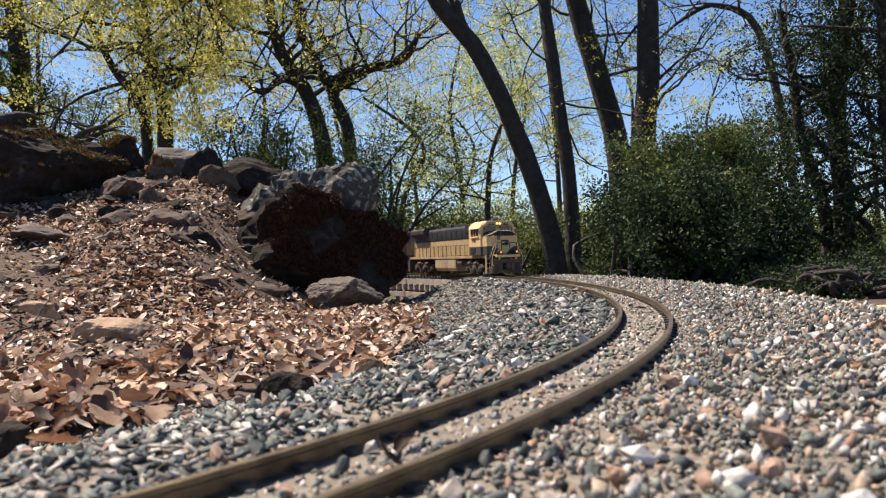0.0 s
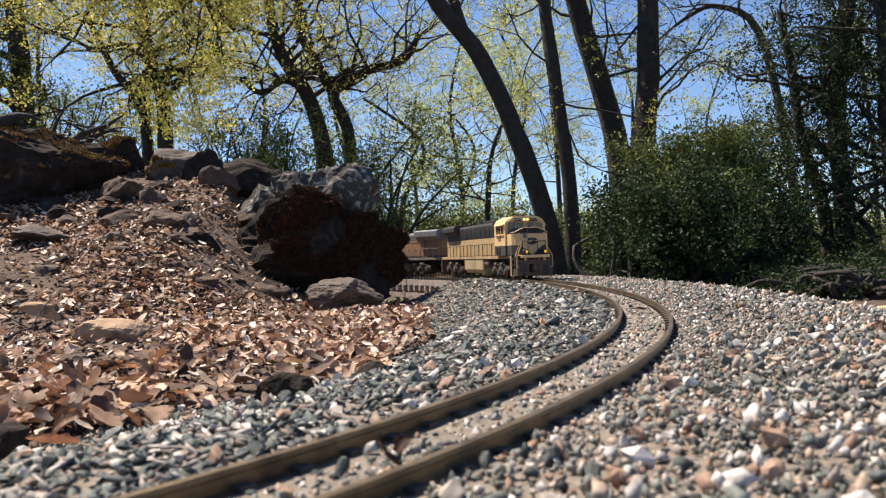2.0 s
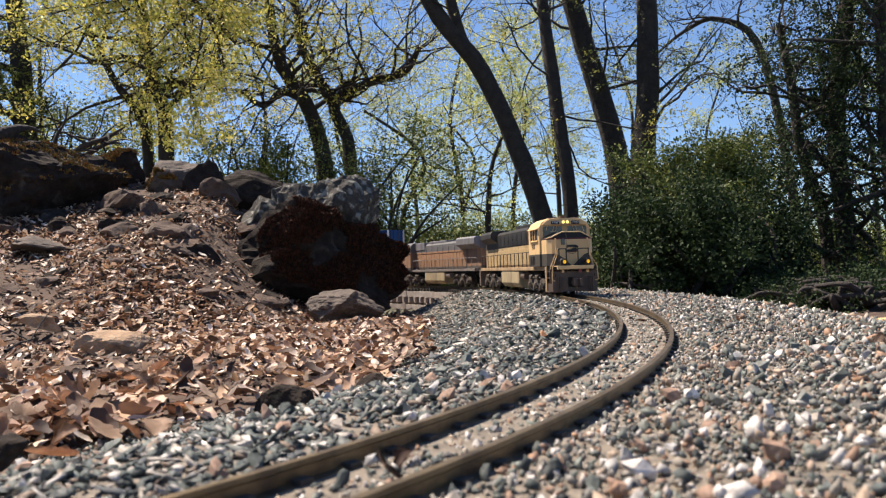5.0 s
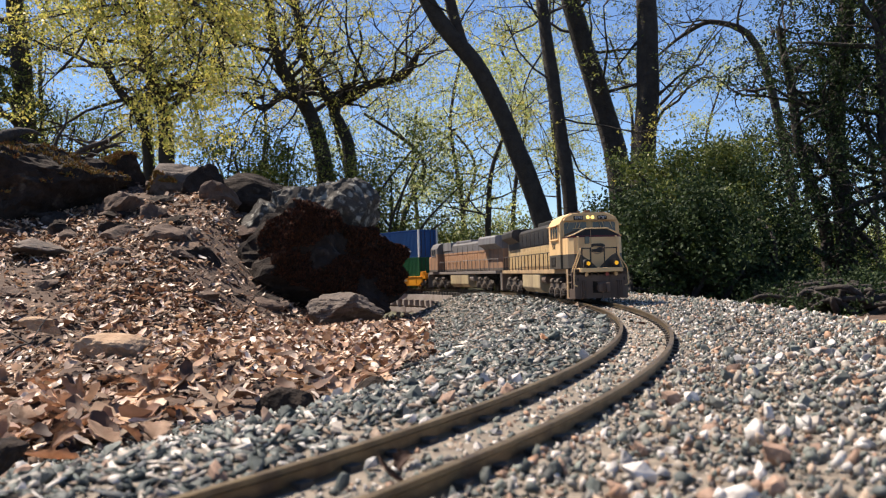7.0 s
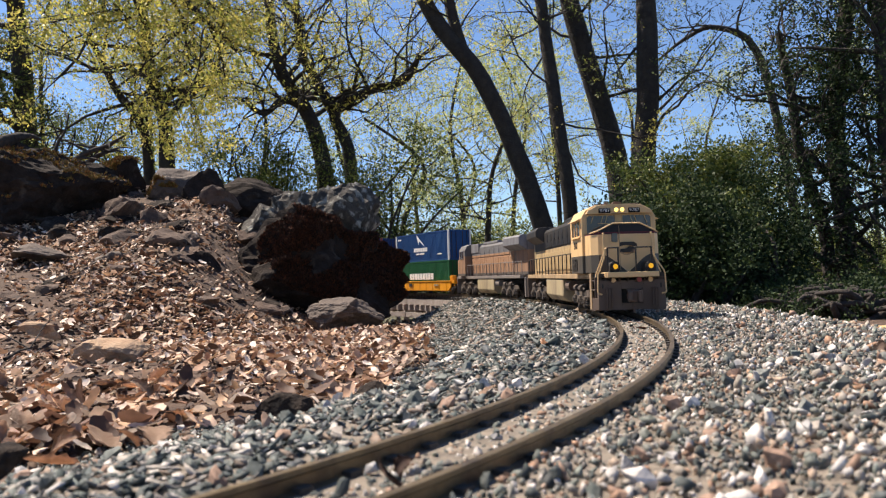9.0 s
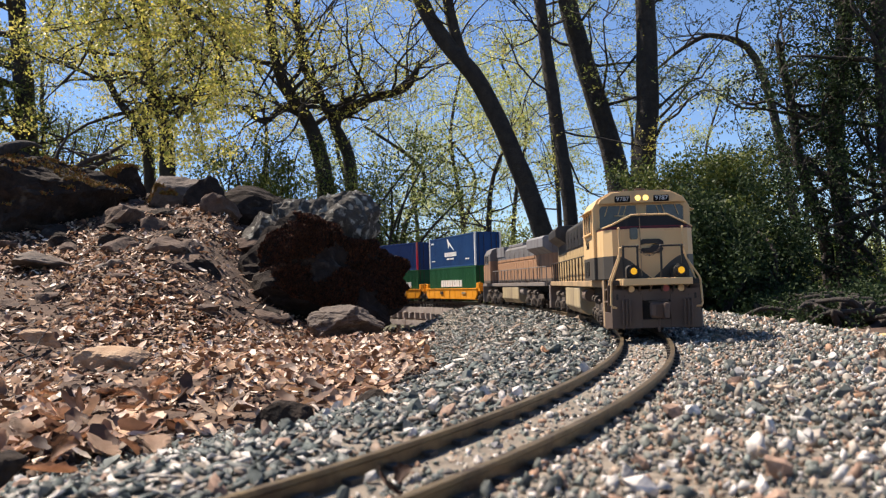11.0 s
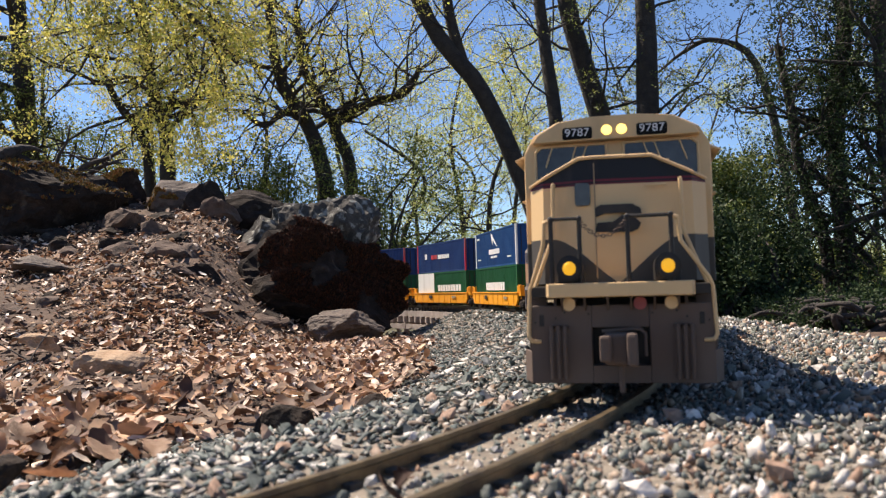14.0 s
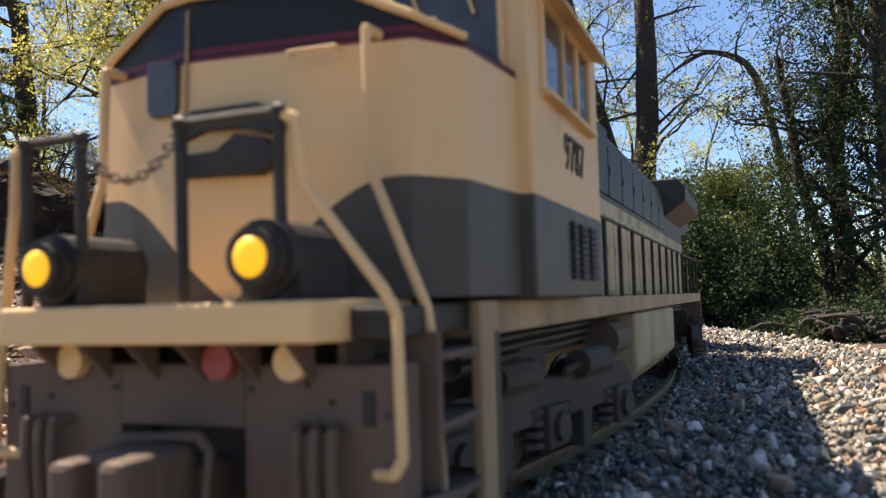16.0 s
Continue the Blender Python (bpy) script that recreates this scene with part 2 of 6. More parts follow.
# ---- ground: one sheet ----
def lumps(x, y, scale, seed):
    return (np.sin(x * scale + seed) * np.cos(y * scale * 1.13 + seed * 2.1) + 0.6 * np.sin(x * scale * 2.3 + y * scale * 1.7 + seed * 3) + 0.4 * np.cos(y * scale * 3.7 - x * scale * 2.9 + seed)) / 2


def ground_z(x, y):
    x, y = np.atleast_1d(np.asarray(x, float)), np.atleast_1d(np.asarray(y, float))
    d, s, side = from_track(x, y)
    hill = 0.30 * np.clip(y - 1.25, 0, 1.6) ** 1.05 * smoothstep(-0.28, -0.70, x) + 0.10 * smoothstep(-0.9, -2.2, x)
    inside = -0.046 - 0.018 * smoothstep(0.9, 1.8, y) + hill + 0.010 * lumps(x, y, 6.0, 1.3) * smoothstep(0.6, 1.6, y)
    # the bank of ballast down to the leaves inside the bend
    w = smoothstep(0.075, np.maximum(BANK_EDGE(y), 0.27), d)
    z_in = -0.0075 * (1 - w) + inside * w
    # the flat shoulder outside the bend, then the fall to the wood
    w2 = smoothstep(0.21, 0.60, d)
    z_out = -0.0075 * (1 - w2) + (-0.16 - 0.012 * np.clip(y, 0, 20)) * w2
    z = np.where(side < 0, z_in, z_out)
    # the dip that the trestle spans
    dip = smoothstep(1.93, 2.15, s) * (1 - smoothstep(0.35, 0.75, d)) * smoothstep(-1.6, -0.9, x)
    z = z * (1 - dip) + np.minimum(z, -0.150) * dip
    # beyond the garden the land falls a little, then lies open
    behind = smoothstep(0.12, -0.25, y)
    z = z * (1 - behind) - 0.03 * behind
    far = smoothstep(3.6, 5.0, np.hypot(x, y))
    return z * (1 - far) + (-0.22 + 0.012 * lumps(x, y, 0.7, 2.0)) * far


def ground_at(x, y):
    return float(ground_z([x], [y])[0])


def build_ground():
    a = np.concatenate([-np.geomspace(900, 2.3, 26), np.arange(-2.2, 1.4, 0.02), np.geomspace(1.4, 900, 28)])
    b = np.concatenate([-np.geomspace(400, 0.4, 16), np.arange(-0.36, 4.0, 0.02), np.geomspace(4.05, 1500, 34)])
    X, Y = np.meshgrid(a, b)
    Z = ground_z(X.ravel(), Y.ravel())
    verts = np.stack([X.ravel(), Y.ravel(), Z], 1)
    w = len(a)
    faces, mats = [], []
    D, S, side = from_track(X.ravel(), Y.ravel())
    R = np.hypot(X.ravel(), Y.ravel())
    for j in range(len(b) - 1):
        for i in range(w - 1):
            k = j * w + i
            faces.append((k, k + 1, k + 1 + w, k + w))
            if R[k] > 4.5:
                mats.append(2)
            elif (D[k] < BANK_EDGE(Y.ravel()[k]) if side[k] < 0 else D[k] < 0.5) and S[k] < 2.05:
                mats.append(1)
            else:
                mats.append(0)
    ob = raw("ground", verts.tolist(), faces, M_SOIL, True)
    ob.data.materials.append(M_GRIT)
    ob.data.materials.append(M_FAR)
    ob.data.polygons.foreach_set("material_index", mats)
    return tagged(ob, "leaf-strewn soil bank and gravel garden ground", "ground", kind="structure")


build_ground()


# ---- rails, sleepers, trestle ----
RAIL_H = 0.0084


def build_rail(side):
    prof = [(-0.0016, 0), (0.0016, 0), (0.0017, -0.0018), (0.0007, -0.0026), (0.0007, -0.0066), (0.0038, -0.0076), (0.0038, -RAIL_H), (-0.0038, -RAIL_H),
            (-0.0038, -0.0076), (-0.0007, -0.0066), (-0.0007, -0.0026), (-0.0017, -0.0018)]
    ss = np.arange(-0.5, 5.6, 0.02)
    verts, faces = [], []
    for s in ss:
        for o, z in prof:
            verts.append(tuple(on_track(s, side + o, z)))
    n = len(prof)
    for i in range(len(ss) - 1):
        for j in range(n):
            k = (j + 1) % n
            faces.append((i * n + j, i * n + k, (i + 1) * n + k, (i + 1) * n + j))
    ob = raw("rail", verts, faces, M_RAIL)
    return ob


railway = tagged(new("railway_track"), "curved garden railway track, brass rails on dark sleepers", "railway track", kind="structure")
for q in (-GAUGE / 2, GAUGE / 2):
    r = build_rail(q)
    r.parent = railway


def build_sleepers():
    bm = bmesh.new()
    box(bm, -0.042, 0.042, -0.0052, 0.0052, -0.0175, -RAIL_H, 0.0008)
    for q in (-GAUGE / 2, GAUGE / 2):
        for e in (-1, 1):
            box(bm, q + e * 0.0028 - 0.0022, q + e * 0.0028 + 0.0022, -0.003, 0.003, -RAIL_H, -0.0055)
    me = finish("sleeper", bm, M_TIE)
    s = -0.45
    while s < 5.4:
        ob = new("sleeper", me)
        ob.matrix_basis = Matrix.Translation(on_track(s)) @ Matrix.Rotation(track_heading(s) - math.pi / 2, 4, "Z")
        ob.parent = railway
        s += 0.0245 + (0.0 if s < 3.4 else 0.02)


build_sleepers()


def build_trestle():
    tr = tagged(new("trestle_bridge"), "low weathered timber trestle carrying the curved track", "bridge")
    s, seg = 1.98, 0.30
    while s < 4.2:
        for sd in (-0.048, 0.048):
            bm = bmesh.new()
            n = 4
            rows = []
            for i in range(n + 1):
                q = s + 0.002 + (seg - 0.004) * i / n
                rows.append([bm.verts.new(on_track(q, sd + o, z)) for o, z in ((-0.004, -0.0178), (0.004, -0.0178), (0.004, -0.037), (-0.004, -0.037))])
            for p, q in zip(rows, rows[1:]):
                for j in range(4):
                    bm.faces.new((p[j], p[(j + 1) % 4], q[(j + 1) % 4], q[j]))
            bm.faces.new(rows[0])
            bm.faces.new(rows[-1][::-1])
            part("stringer", bm, M_TIMBER, tr)
            bm = bmesh.new()
            rows = []
            for i in range(n + 1):
                q = s + 0.002 + (seg - 0.004) * i / n
                rows.append([bm.verts.new(on_track(q, sd * 1.15 + o, z)) for o, z in ((-0.004, -0.064), (0.004, -0.064), (0.004, -0.082), (-0.004, -0.082))])
            for p, q in zip(rows, rows[1:]):
                for j in range(4):
                    bm.faces.new((p[j], p[(j + 1) % 4], q[(j + 1) % 4], q[j]))
            bm.faces.new(rows[0])
            bm.faces.new(rows[-1][::-1])
            part("sway_board", bm, M_TIMBER, tr)
        s += seg
    bm = bmesh.new()
    box(bm, -0.060, 0.060, -0.006, 0.006, -0.058, -0.0372, 0.001)
    beam = finish("cross_beam", bm, M_TIMBER)
    bm = bmesh.new()
    box(bm, -0.006, 0.006, -0.006, 0.006, -0.20, -0.0372, 0.001)
    post = finish("post", bm, M_TIMBER)
    s = 2.01
    i = 0
    while s < 4.1:
        ang = Matrix.Rotation(track_heading(s) - math.pi / 2, 4, "Z")
        ob = new("cross_beam", beam)
        ob.matrix_basis = Matrix.Translation(on_track(s)) @ ang
        ob.parent = tr
        if i % 4 == 1:
            for sd in (-0.043, 0.043):
                ob = new("post", post)
                ob.matrix_basis = Matrix.Translation(on_track(s + 0.013, sd)) @ ang
                ob.parent = tr
        s += 0.045
        i += 1


build_trestle()


# ---- loose stones ----
def stone_shapes(count, corners, rng):
    """Angular chips: the hull of a few corners on a flattened, uneven body."""
    shapes = []
    for _ in range(count):
        p = rng.normal(size=(corners, 3))
        p /= np.linalg.norm(p, axis=1)[:, None]
        p *= rng.uniform(0.75, 1.15, (corners, 1)) * np.array([rng.uniform(0.95, 1.45), rng.uniform(0.7, 1.05), rng.uniform(0.45, 0.85)])
        bm = bmesh.new()
        for q in p:
            bm.verts.new(q)
        bmesh.ops.convex_hull(bm, input=bm.verts[:])
        bmesh.ops.delete(bm, geom=[v for v in bm.verts if not v.link_faces], context="VERTS")
        bmesh.ops.triangulate(bm, faces=bm.faces[:])
        bm.verts.index_update()
        shapes.append((np.array([v.co[:] for v in bm.verts]), np.array([[v.index for v in f.verts] for f in bm.faces])))
        bm.free()
    return shapes


def scatter(name, shapes, pts, sizes, rng, mat, smooth=False, flat=0.5):
    """Many loose pieces in one mesh, each turned its own way."""
    V, F, base = [], [], 0
    pts, sizes = np.asarray(pts, float), np.asarray(sizes, float)
    pick = rng.integers(len(shapes), size=len(pts))
    ax, ay, az = rng.uniform(-flat, flat, len(pts)), rng.uniform(-flat, flat, len(pts)), rng.uniform(0, 6.283, len(pts))
    for k, (vs, fs) in enumerate(shapes):
        m = np.nonzero(pick == k)[0]
        if not len(m):
            continue
        cx, sx, cy, sy, cz, sz = np.cos(ax[m]), np.sin(ax[m]), np.cos(ay[m]), np.sin(ay[m]), np.cos(az[m]), np.sin(az[m])
        R = np.array([[cz * cy, cz * sy * sx - sz * cx, cz * sy * cx + sz * sx],
                      [sz * cy, sz * sy * sx + cz * cx, sz * sy * cx - cz * sx],
                      [-sy, cy * sx, cy * cx]])
        W = np.einsum("ijn,vj->nvi", R, vs) * sizes[m][:, None, None] + pts[m][:, None, :]
        V.append(W.reshape(-1, 3))
        F.append((fs[None, :, :] + (base + np.arange(len(m)) * len(vs))[:, None, None]).reshape(-1, fs.shape[1]))
        base += len(m) * len(vs)
    V, F = np.concatenate(V), np.concatenate(F)
    me = bpy.data.meshes.new(name)
    me.vertices.add(len(V))
    me.vertices.foreach_set("co", V.ravel())
    k = F.shape[1]
    me.loops.add(F.size)
    me.loops.foreach_set("vertex_index", F.ravel())
    me.polygons.add(len(F))
    me.polygons.foreach_set("loop_start", np.arange(0, F.size, k))
    me.materials.append(mat)
    if smooth:
        me.polygons.foreach_set("use_smooth", [True] * len(F))
    me.update(calc_edges=True)
    me.validate()
    return new(name, me)


def clear_of_rails(d):
    g = np.abs(d - GAUGE / 2)
    return g > 0.0055


def build_ballast():
    rng = np.random.default_rng(5)
    near, far = stone_shapes(44, 10, rng), stone_shapes(34, 8, rng)
    # shoulder outside the bend, and between the rails
    n = 380000
    x, y = rng.uniform(-0.5, 1.0, n), rng.uniform(0.10, 2.9, n)
    d, s, side = from_track(x, y)
    keep = (s < 2.03) & clear_of_rails(d) & (((side > 0) & (d < 0.52)) | (d < 0.034))
    keep &= rng.uniform(size=n) < np.clip(1.15 - 0.30 * y, 0.35, 1)
    x, y, d, side, s = x[keep], y[keep], d[keep], side[keep], s[keep]
    size = 0.0010 + 0.0026 * rng.beta(1.0, 4.2, len(x)) + rng.uniform(0.0008, 0.0032, len(x)) * (rng.uniform(size=len(x)) < 0.06)
    size = np.where(d < 0.034, np.minimum(size, 0.0030), size) * (1 + 0.30 * smoothstep(0.09, 0.2, d))
    z = ground_z(x, y) + size * 0.35 + rng.uniform(-0.0010, 0.0022, len(x)) * smoothstep(0.03, 0.07, d) - np.where(d < 0.03, 0.0008, 0.0)
    pts = np.stack([x, y, z], 1)
    c = y < 0.62
    ob = scatter("ballast_shoulder_near", near, pts[c], size[c], rng, M_STONES, False, 1.4)
    tagged(ob, "crushed mixed grey, white and tan ballast stones", "gravel", kind="stuff")
    ob = scatter("ballast_shoulder", far, pts[~c], size[~c], rng, M_STONES, False, 1.4)
    tagged(ob, "crushed mixed grey, white and tan ballast stones", "gravel", kind="stuff")
    # bank inside the bend: bluish slate chips, flat and flaky
    near = [(vs * np.array([1.25, 1.05, 0.5]), fs) for vs, fs in near]
    far = [(vs * np.array([1.25, 1.05, 0.45]), fs) for vs, fs in far]
    n = 130000
    x, y = rng.uniform(-0.6, 0.5, n), 0.12 + 2.5 * rng.uniform(size=n) ** 1.3
    d, s, side = from_track(x, y)
    keep = (side < 0) & (d > 0.034) & (d < BANK_EDGE(y) + 0.03 + 0.02 * np.sin(y * 9)) & (s < 1.99 + 0.05 * np.sin(d * 60))
    keep &= rng.uniform(size=n) < np.clip(1.25 - 9 * np.maximum(d - BANK_EDGE(y) + 0.05, 0), 0.25, 1)
    x, y, d = x[keep], y[keep], d[keep]
    size = 0.0017 + 0.0033 * rng.beta(1.1, 3.4, len(x))
    size = np.where((rng.uniform(size=len(x)) < 0.05) & (y > 0.7), rng.uniform(0.0045, 0.0085, len(x)), size)
    pts = np.stack([x, y, ground_z(x, y) + size * 0.30], 1)
    c = y < 0.55
    ob = scatter("ballast_bank_near", near, pts[c], size[c], rng, M_STONES_GREY, False, 0.75)
    tagged(ob, "bluish grey slate chippings banked against the track", "gravel", kind="stuff")
    ob = scatter("ballast_bank", far, pts[~c], size[~c], rng, M_STONES_GREY, False, 0.75)
    tagged(ob, "bluish grey slate chippings banked against the track", "gravel", kind="stuff")


build_ballast()


def build_single_stones():
    """The stones beside the near rails that one can pick out singly."""
    rng = np.random.default_rng(21)
    shapes = []
    for vs, fs in stone_shapes(16, 16, rng):
        me = bpy.data.meshes.new("stone")
        me.from_pydata((vs * 0.0042).tolist(), [], fs.tolist())
        me.materials.append(M_STONES_SINGLE)
        shapes.append(me)
    owner = bpy.data.objects["ground"]
    n = 0
    while n < 280:
        x, y = rng.uniform(-0.25, 0.40), rng.uniform(0.20, 0.62)
        d = float(from_track(x, y)[0][0])
        if d > 0.30 or not clear_of_rails(d) or (d < 0.034 and rng.uniform() < 0.5):
            continue
        ob = new("stone", shapes[int(rng.integers(16))])
        k = rng.uniform(0.6, 1.35) * (0.6 if d < 0.034 else 1.0)
        ob.matrix_basis = Matrix.Translation((x, y, ground_at(x, y) + 0.0022 * k)) @ Euler(tuple(rng.uniform(-1.2, 1.2, 3))).to_matrix().to_4x4() @ Matrix.Scale(k, 4)
        ob.parent = owner
        n += 1


build_single_stones()


def leaf_shapes(count, rng, n=4):
    """Curled dry oak leaves: a lobed blade folded along its rib."""
    shapes = []
    for _ in range(count):
        curl, fold, twist = rng.uniform(-1.4, 1.6), rng.uniform(0.1, 0.7), rng.uniform(-0.5, 0.5)
        rows = []
        for i in range(n + 1):
            t = i / n
            w = 0.29 * math.sin(math.pi * (0.06 + 0.9 * t)) * (1 + 0.35 * (i % 2) - 0.2)
            px_, pz = (math.sin(curl * t) / curl if abs(curl) > 0.1 else t), (1 - math.cos(curl * t)) / curl if abs(curl) > 0.1 else 0
            a = twist * t
            for k in (-1, 0, 1):
                rows.append((px_ - 0.5, k * w * math.cos(fold) * math.cos(a), pz + abs(k) * w * math.sin(fold) + k * w * math.sin(a) - 0.1))
        vs = np.array(rows)
        fs = []
        for i in range(n):
            for k in range(2):
                q = i * 3 + k
                fs.append((q, q + 1, q + 4, q + 3))
        shapes.append((vs, np.array(fs)))
    return shapes


def build_litter():
    rng = np.random.default_rng(11)
    shapes = leaf_shapes(26, rng)
    n = 120000
    y = 0.30 + 3.0 * rng.uniform(size=n) ** 0.8
    x = 0.14 + (-0.62 * y - 0.70) * rng.uniform(size=n)
    d, s, side = from_track(x, y)
    keep = (side < 0) & ((d > BANK_EDGE(y) + 0.012 * np.sin(x * 37 + y * 11)) | ((s > 2.05) & (d > 0.10))) & ((s < 2.5) | (d > 0.4))
    thin = lumps(x, y, 5.0, 0.4)
    keep &= rng.uniform(size=n) < np.clip(0.46 + 0.8 * thin, 0.10, 1) * (1 - 0.45 * smoothstep(1.6, 2.3, y))
    x, y = x[keep], y[keep]
    size = 0.006 + 0.026 * rng.beta(1.1, 2.6, len(x)) + 0.008 * smoothstep(0.9, 0.4, y)
    pts = np.stack([x, y, ground_z(x, y) + size * 0.10 + rng.uniform(0, 0.011, len(x))], 1)
    ob = scatter("leaf_litter", shapes, pts, size, rng, M_LITTER, True, 0.40)
    tagged(ob, "dry curled brown oak leaves strewn over the bank", "leaf litter", kind="stuff")
    pick = rng.integers(len(x), size=22000)
    cx, cy = x[pick] + rng.normal(size=22000) * 0.05, y[pick] + rng.normal(size=22000) * 0.05
    ok = (cx < 0.0) | (cy < 1.9)
    cx, cy = cx[ok], cy[ok]
    sz = 0.0022 + 0.007 * rng.beta(1.0, 4.0, len(cx))
    ob = scatter("soil_crumbs", stone_shapes(20, 9, rng), np.stack([cx, cy, ground_z(cx, cy) + sz * 0.3], 1), sz, rng, M_CRUMBS, False, 1.2)
    tagged(ob, "dark crumbs of soil, bark and small stones among leaves", "soil", kind="stuff")


build_litter()

# ---- the train: model locomotives and container cars ----
def two_tone(name, rules, rough=0.45, dirt=(0.16, 0.12, 0.09), dirt_at=0.60, low_dirt=None):
    """Painted livery: the last rule that holds at a place gives its colour. A rule is (colour, [(axis, '>' or '<', value), ...]);
    axis 'v' is the height above a wing that sweeps down to the middle of the nose."""
    m = bpy.data.materials.new(name)
    m.use_nodes = True
    n, l = m.node_tree.nodes, m.node_tree.links
    b = n["Principled BSDF"]
    b.inputs["Specular IOR Level"].default_value = 0.22
    co = n.new("ShaderNodeTexCoord")
    sep = n.new("ShaderNodeSeparateXYZ")
    l.new(co.outputs["Object"], sep.inputs[0])

    def calc(op, a, c):
        q = n.new("ShaderNodeMath")
        q.operation = op
        for i, v in enumerate((a, c)):
            if v is None:
                continue
            if isinstance(v, (int, float)):
                q.inputs[i].default_value = v
            else:
                l.new(v, q.inputs[i])
        return q.outputs[0]

    axes = {"x": calc("ABSOLUTE", sep.outputs[0], None), "y": sep.outputs[1], "z": sep.outputs[2]}
    wing = n.new("ShaderNodeMapRange")
    wing.interpolation_type = "SMOOTHSTEP"
    wing.inputs[1].default_value, wing.inputs[2].default_value, wing.inputs[3].default_value, wing.inputs[4].default_value = -0.012, 0.036, 0.054, 0.0835
    l.new(axes["x"], wing.inputs[0])
    axes["v"] = calc("SUBTRACT", sep.outputs[2], wing.outputs[0])
    out = None
    for colour, tests in rules:
        if out is None:
            rgb = n.new("ShaderNodeRGB")
            rgb.outputs[0].default_value = (*colour, 1)
            out = rgb.outputs[0]
            continue
        f = None
        for ax, op, val in tests:
            t = calc("GREATER_THAN" if op == ">" else "LESS_THAN", axes[ax], val)
            f = t if f is None else calc("MULTIPLY", f, t)
        mx = n.new("ShaderNodeMix")
        mx.data_type = "RGBA"
        l.new(f, mx.inputs[0])
        l.new(out, mx.inputs[6])
        mx.inputs[7].default_value = (*colour, 1)
        out = mx.outputs[2]
    nz = n.new("ShaderNodeTexNoise")
    nz.inputs["Scale"].default_value, nz.inputs["Detail"].default_value = 38, 8
    mp = n.new("ShaderNodeMapping")
    mp.inputs["Scale"].default_value = (1, 1, 0.35)
    l.new(co.outputs["Object"], mp.inputs[0])
    l.new(mp.outputs[0], nz.inputs["Vector"])
    r = n.new("ShaderNodeMapRange")
    r.inputs[1].default_value, r.inputs[2].default_value, r.inputs[4].default_value = dirt_at - 0.16, dirt_at + 0.16, 0.7
    l.new(nz.outputs["Fac"], r.inputs[0])
    mx = n.new("ShaderNodeMix")
    mx.data_type = "RGBA"
    l.new(r.outputs[0], mx.inputs[0])
    l.new(out, mx.inputs[6])
    mx.inputs[7].default_value = (*dirt, 1)
    l.new(mx.outputs[2], b.inputs["Base Color"])
    rr = n.new("ShaderNodeMapRange")
    rr.inputs[3].default_value, rr.inputs[4].default_value = rough - 0.1, rough + 0.2
    l.new(nz.outputs["Fac"], rr.inputs[0])
    l.new(rr.outputs[0], b.inputs["Roughness"])
    fine = n.new("ShaderNodeTexNoise")
    fine.inputs["Scale"].default_value = 900
    l.new(co.outputs["Object"], fine.inputs["Vector"])
    bp = n.new("ShaderNodeBump")
    bp.inputs["Strength"].default_value, bp.inputs["Distance"].default_value = 0.12, 0.0004
    l.new(fine.outputs["Fac"], bp.inputs["Height"])
    l.new(bp.outputs[0], b.inputs["Normal"])
    return m


CREAM, GREEN, BLACK, MAROON, FRAME = (0.68, 0.455, 0.225), (0.070, 0.062, 0.051), (0.016, 0.016, 0.017), (0.13, 0.018, 0.028), (0.105, 0.073, 0.057)
M_CREAM = two_tone("cream paint", [(CREAM, [])], dirt_at=0.66)
M_NOSE = two_tone("nose livery", [(CREAM, []), (GREEN, [("v", "<", 0.0)]), (MAROON, [("z", ">", 0.1118)]), (BLACK, [("z", ">", 0.1127), ("z", "<", 0.1135)]), (BLACK, [("z", ">", 0.1147)])], dirt_at=0.72)
M_CAB = two_tone("cab livery", [(CREAM, []), (GREEN, [("z", "<", 0.0835)])], dirt_at=0.70)
M_HOOD = two_tone("hood livery", [(GREEN, []), ((0.46, 0.33, 0.17), [("z", "<", 0.108)]), (BLACK, [("z", ">", 0.108)])], dirt=(0.09, 0.075, 0.06), dirt_at=0.54)
M_FRAME = two_tone("weathered frame brown", [(FRAME, [])], 0.7, (0.15, 0.115, 0.09), 0.55)
M_SILL = two_tone("cream sill under road dust", [((0.42, 0.29, 0.16), [])], 0.6, dirt_at=0.56)
M_DARK = material("dull black fittings", (0.022, 0.021, 0.020), (0.045, 0.039, 0.033), 0.6, scale=60, bump=0.1, spec=0.25)
M_TANK = two_tone("khaki fuel tank paint", [((0.40, 0.32, 0.19), [])], 0.6, dirt_at=0.58)
M_TRUCK = two_tone("dusty bogie iron", [((0.055, 0.045, 0.038), [])], 0.75, (0.12, 0.095, 0.075), 0.52)
M_WHEEL = material("dark steel wheel", (0.10, 0.08, 0.07), (0.05, 0.04, 0.035), 0.45, 0.8, scale=80)
M_GLASS = material("smoked cab glass", (0.035, 0.033, 0.031), (0.085, 0.078, 0.070), 0.08, scale=30, spec=0.5)
M_WHITE = material("white lettering", (0.80, 0.79, 0.75), (0.62, 0.60, 0.56), 0.6, scale=200)
M_BOARD = material("matt black number board", (0.008, 0.008, 0.009), (0.014, 0.013, 0.012), 0.8, scale=80, spec=0.1)
M_REDCAP = material("faded red cap", (0.30, 0.06, 0.05), rough=0.6)
M_LAMP = glow("lit headlight", (1.0, 0.72, 0.17), 1.1)
M_DITCH = glow("lit amber lamp", (0.85, 0.42, 0.015), 0.36)
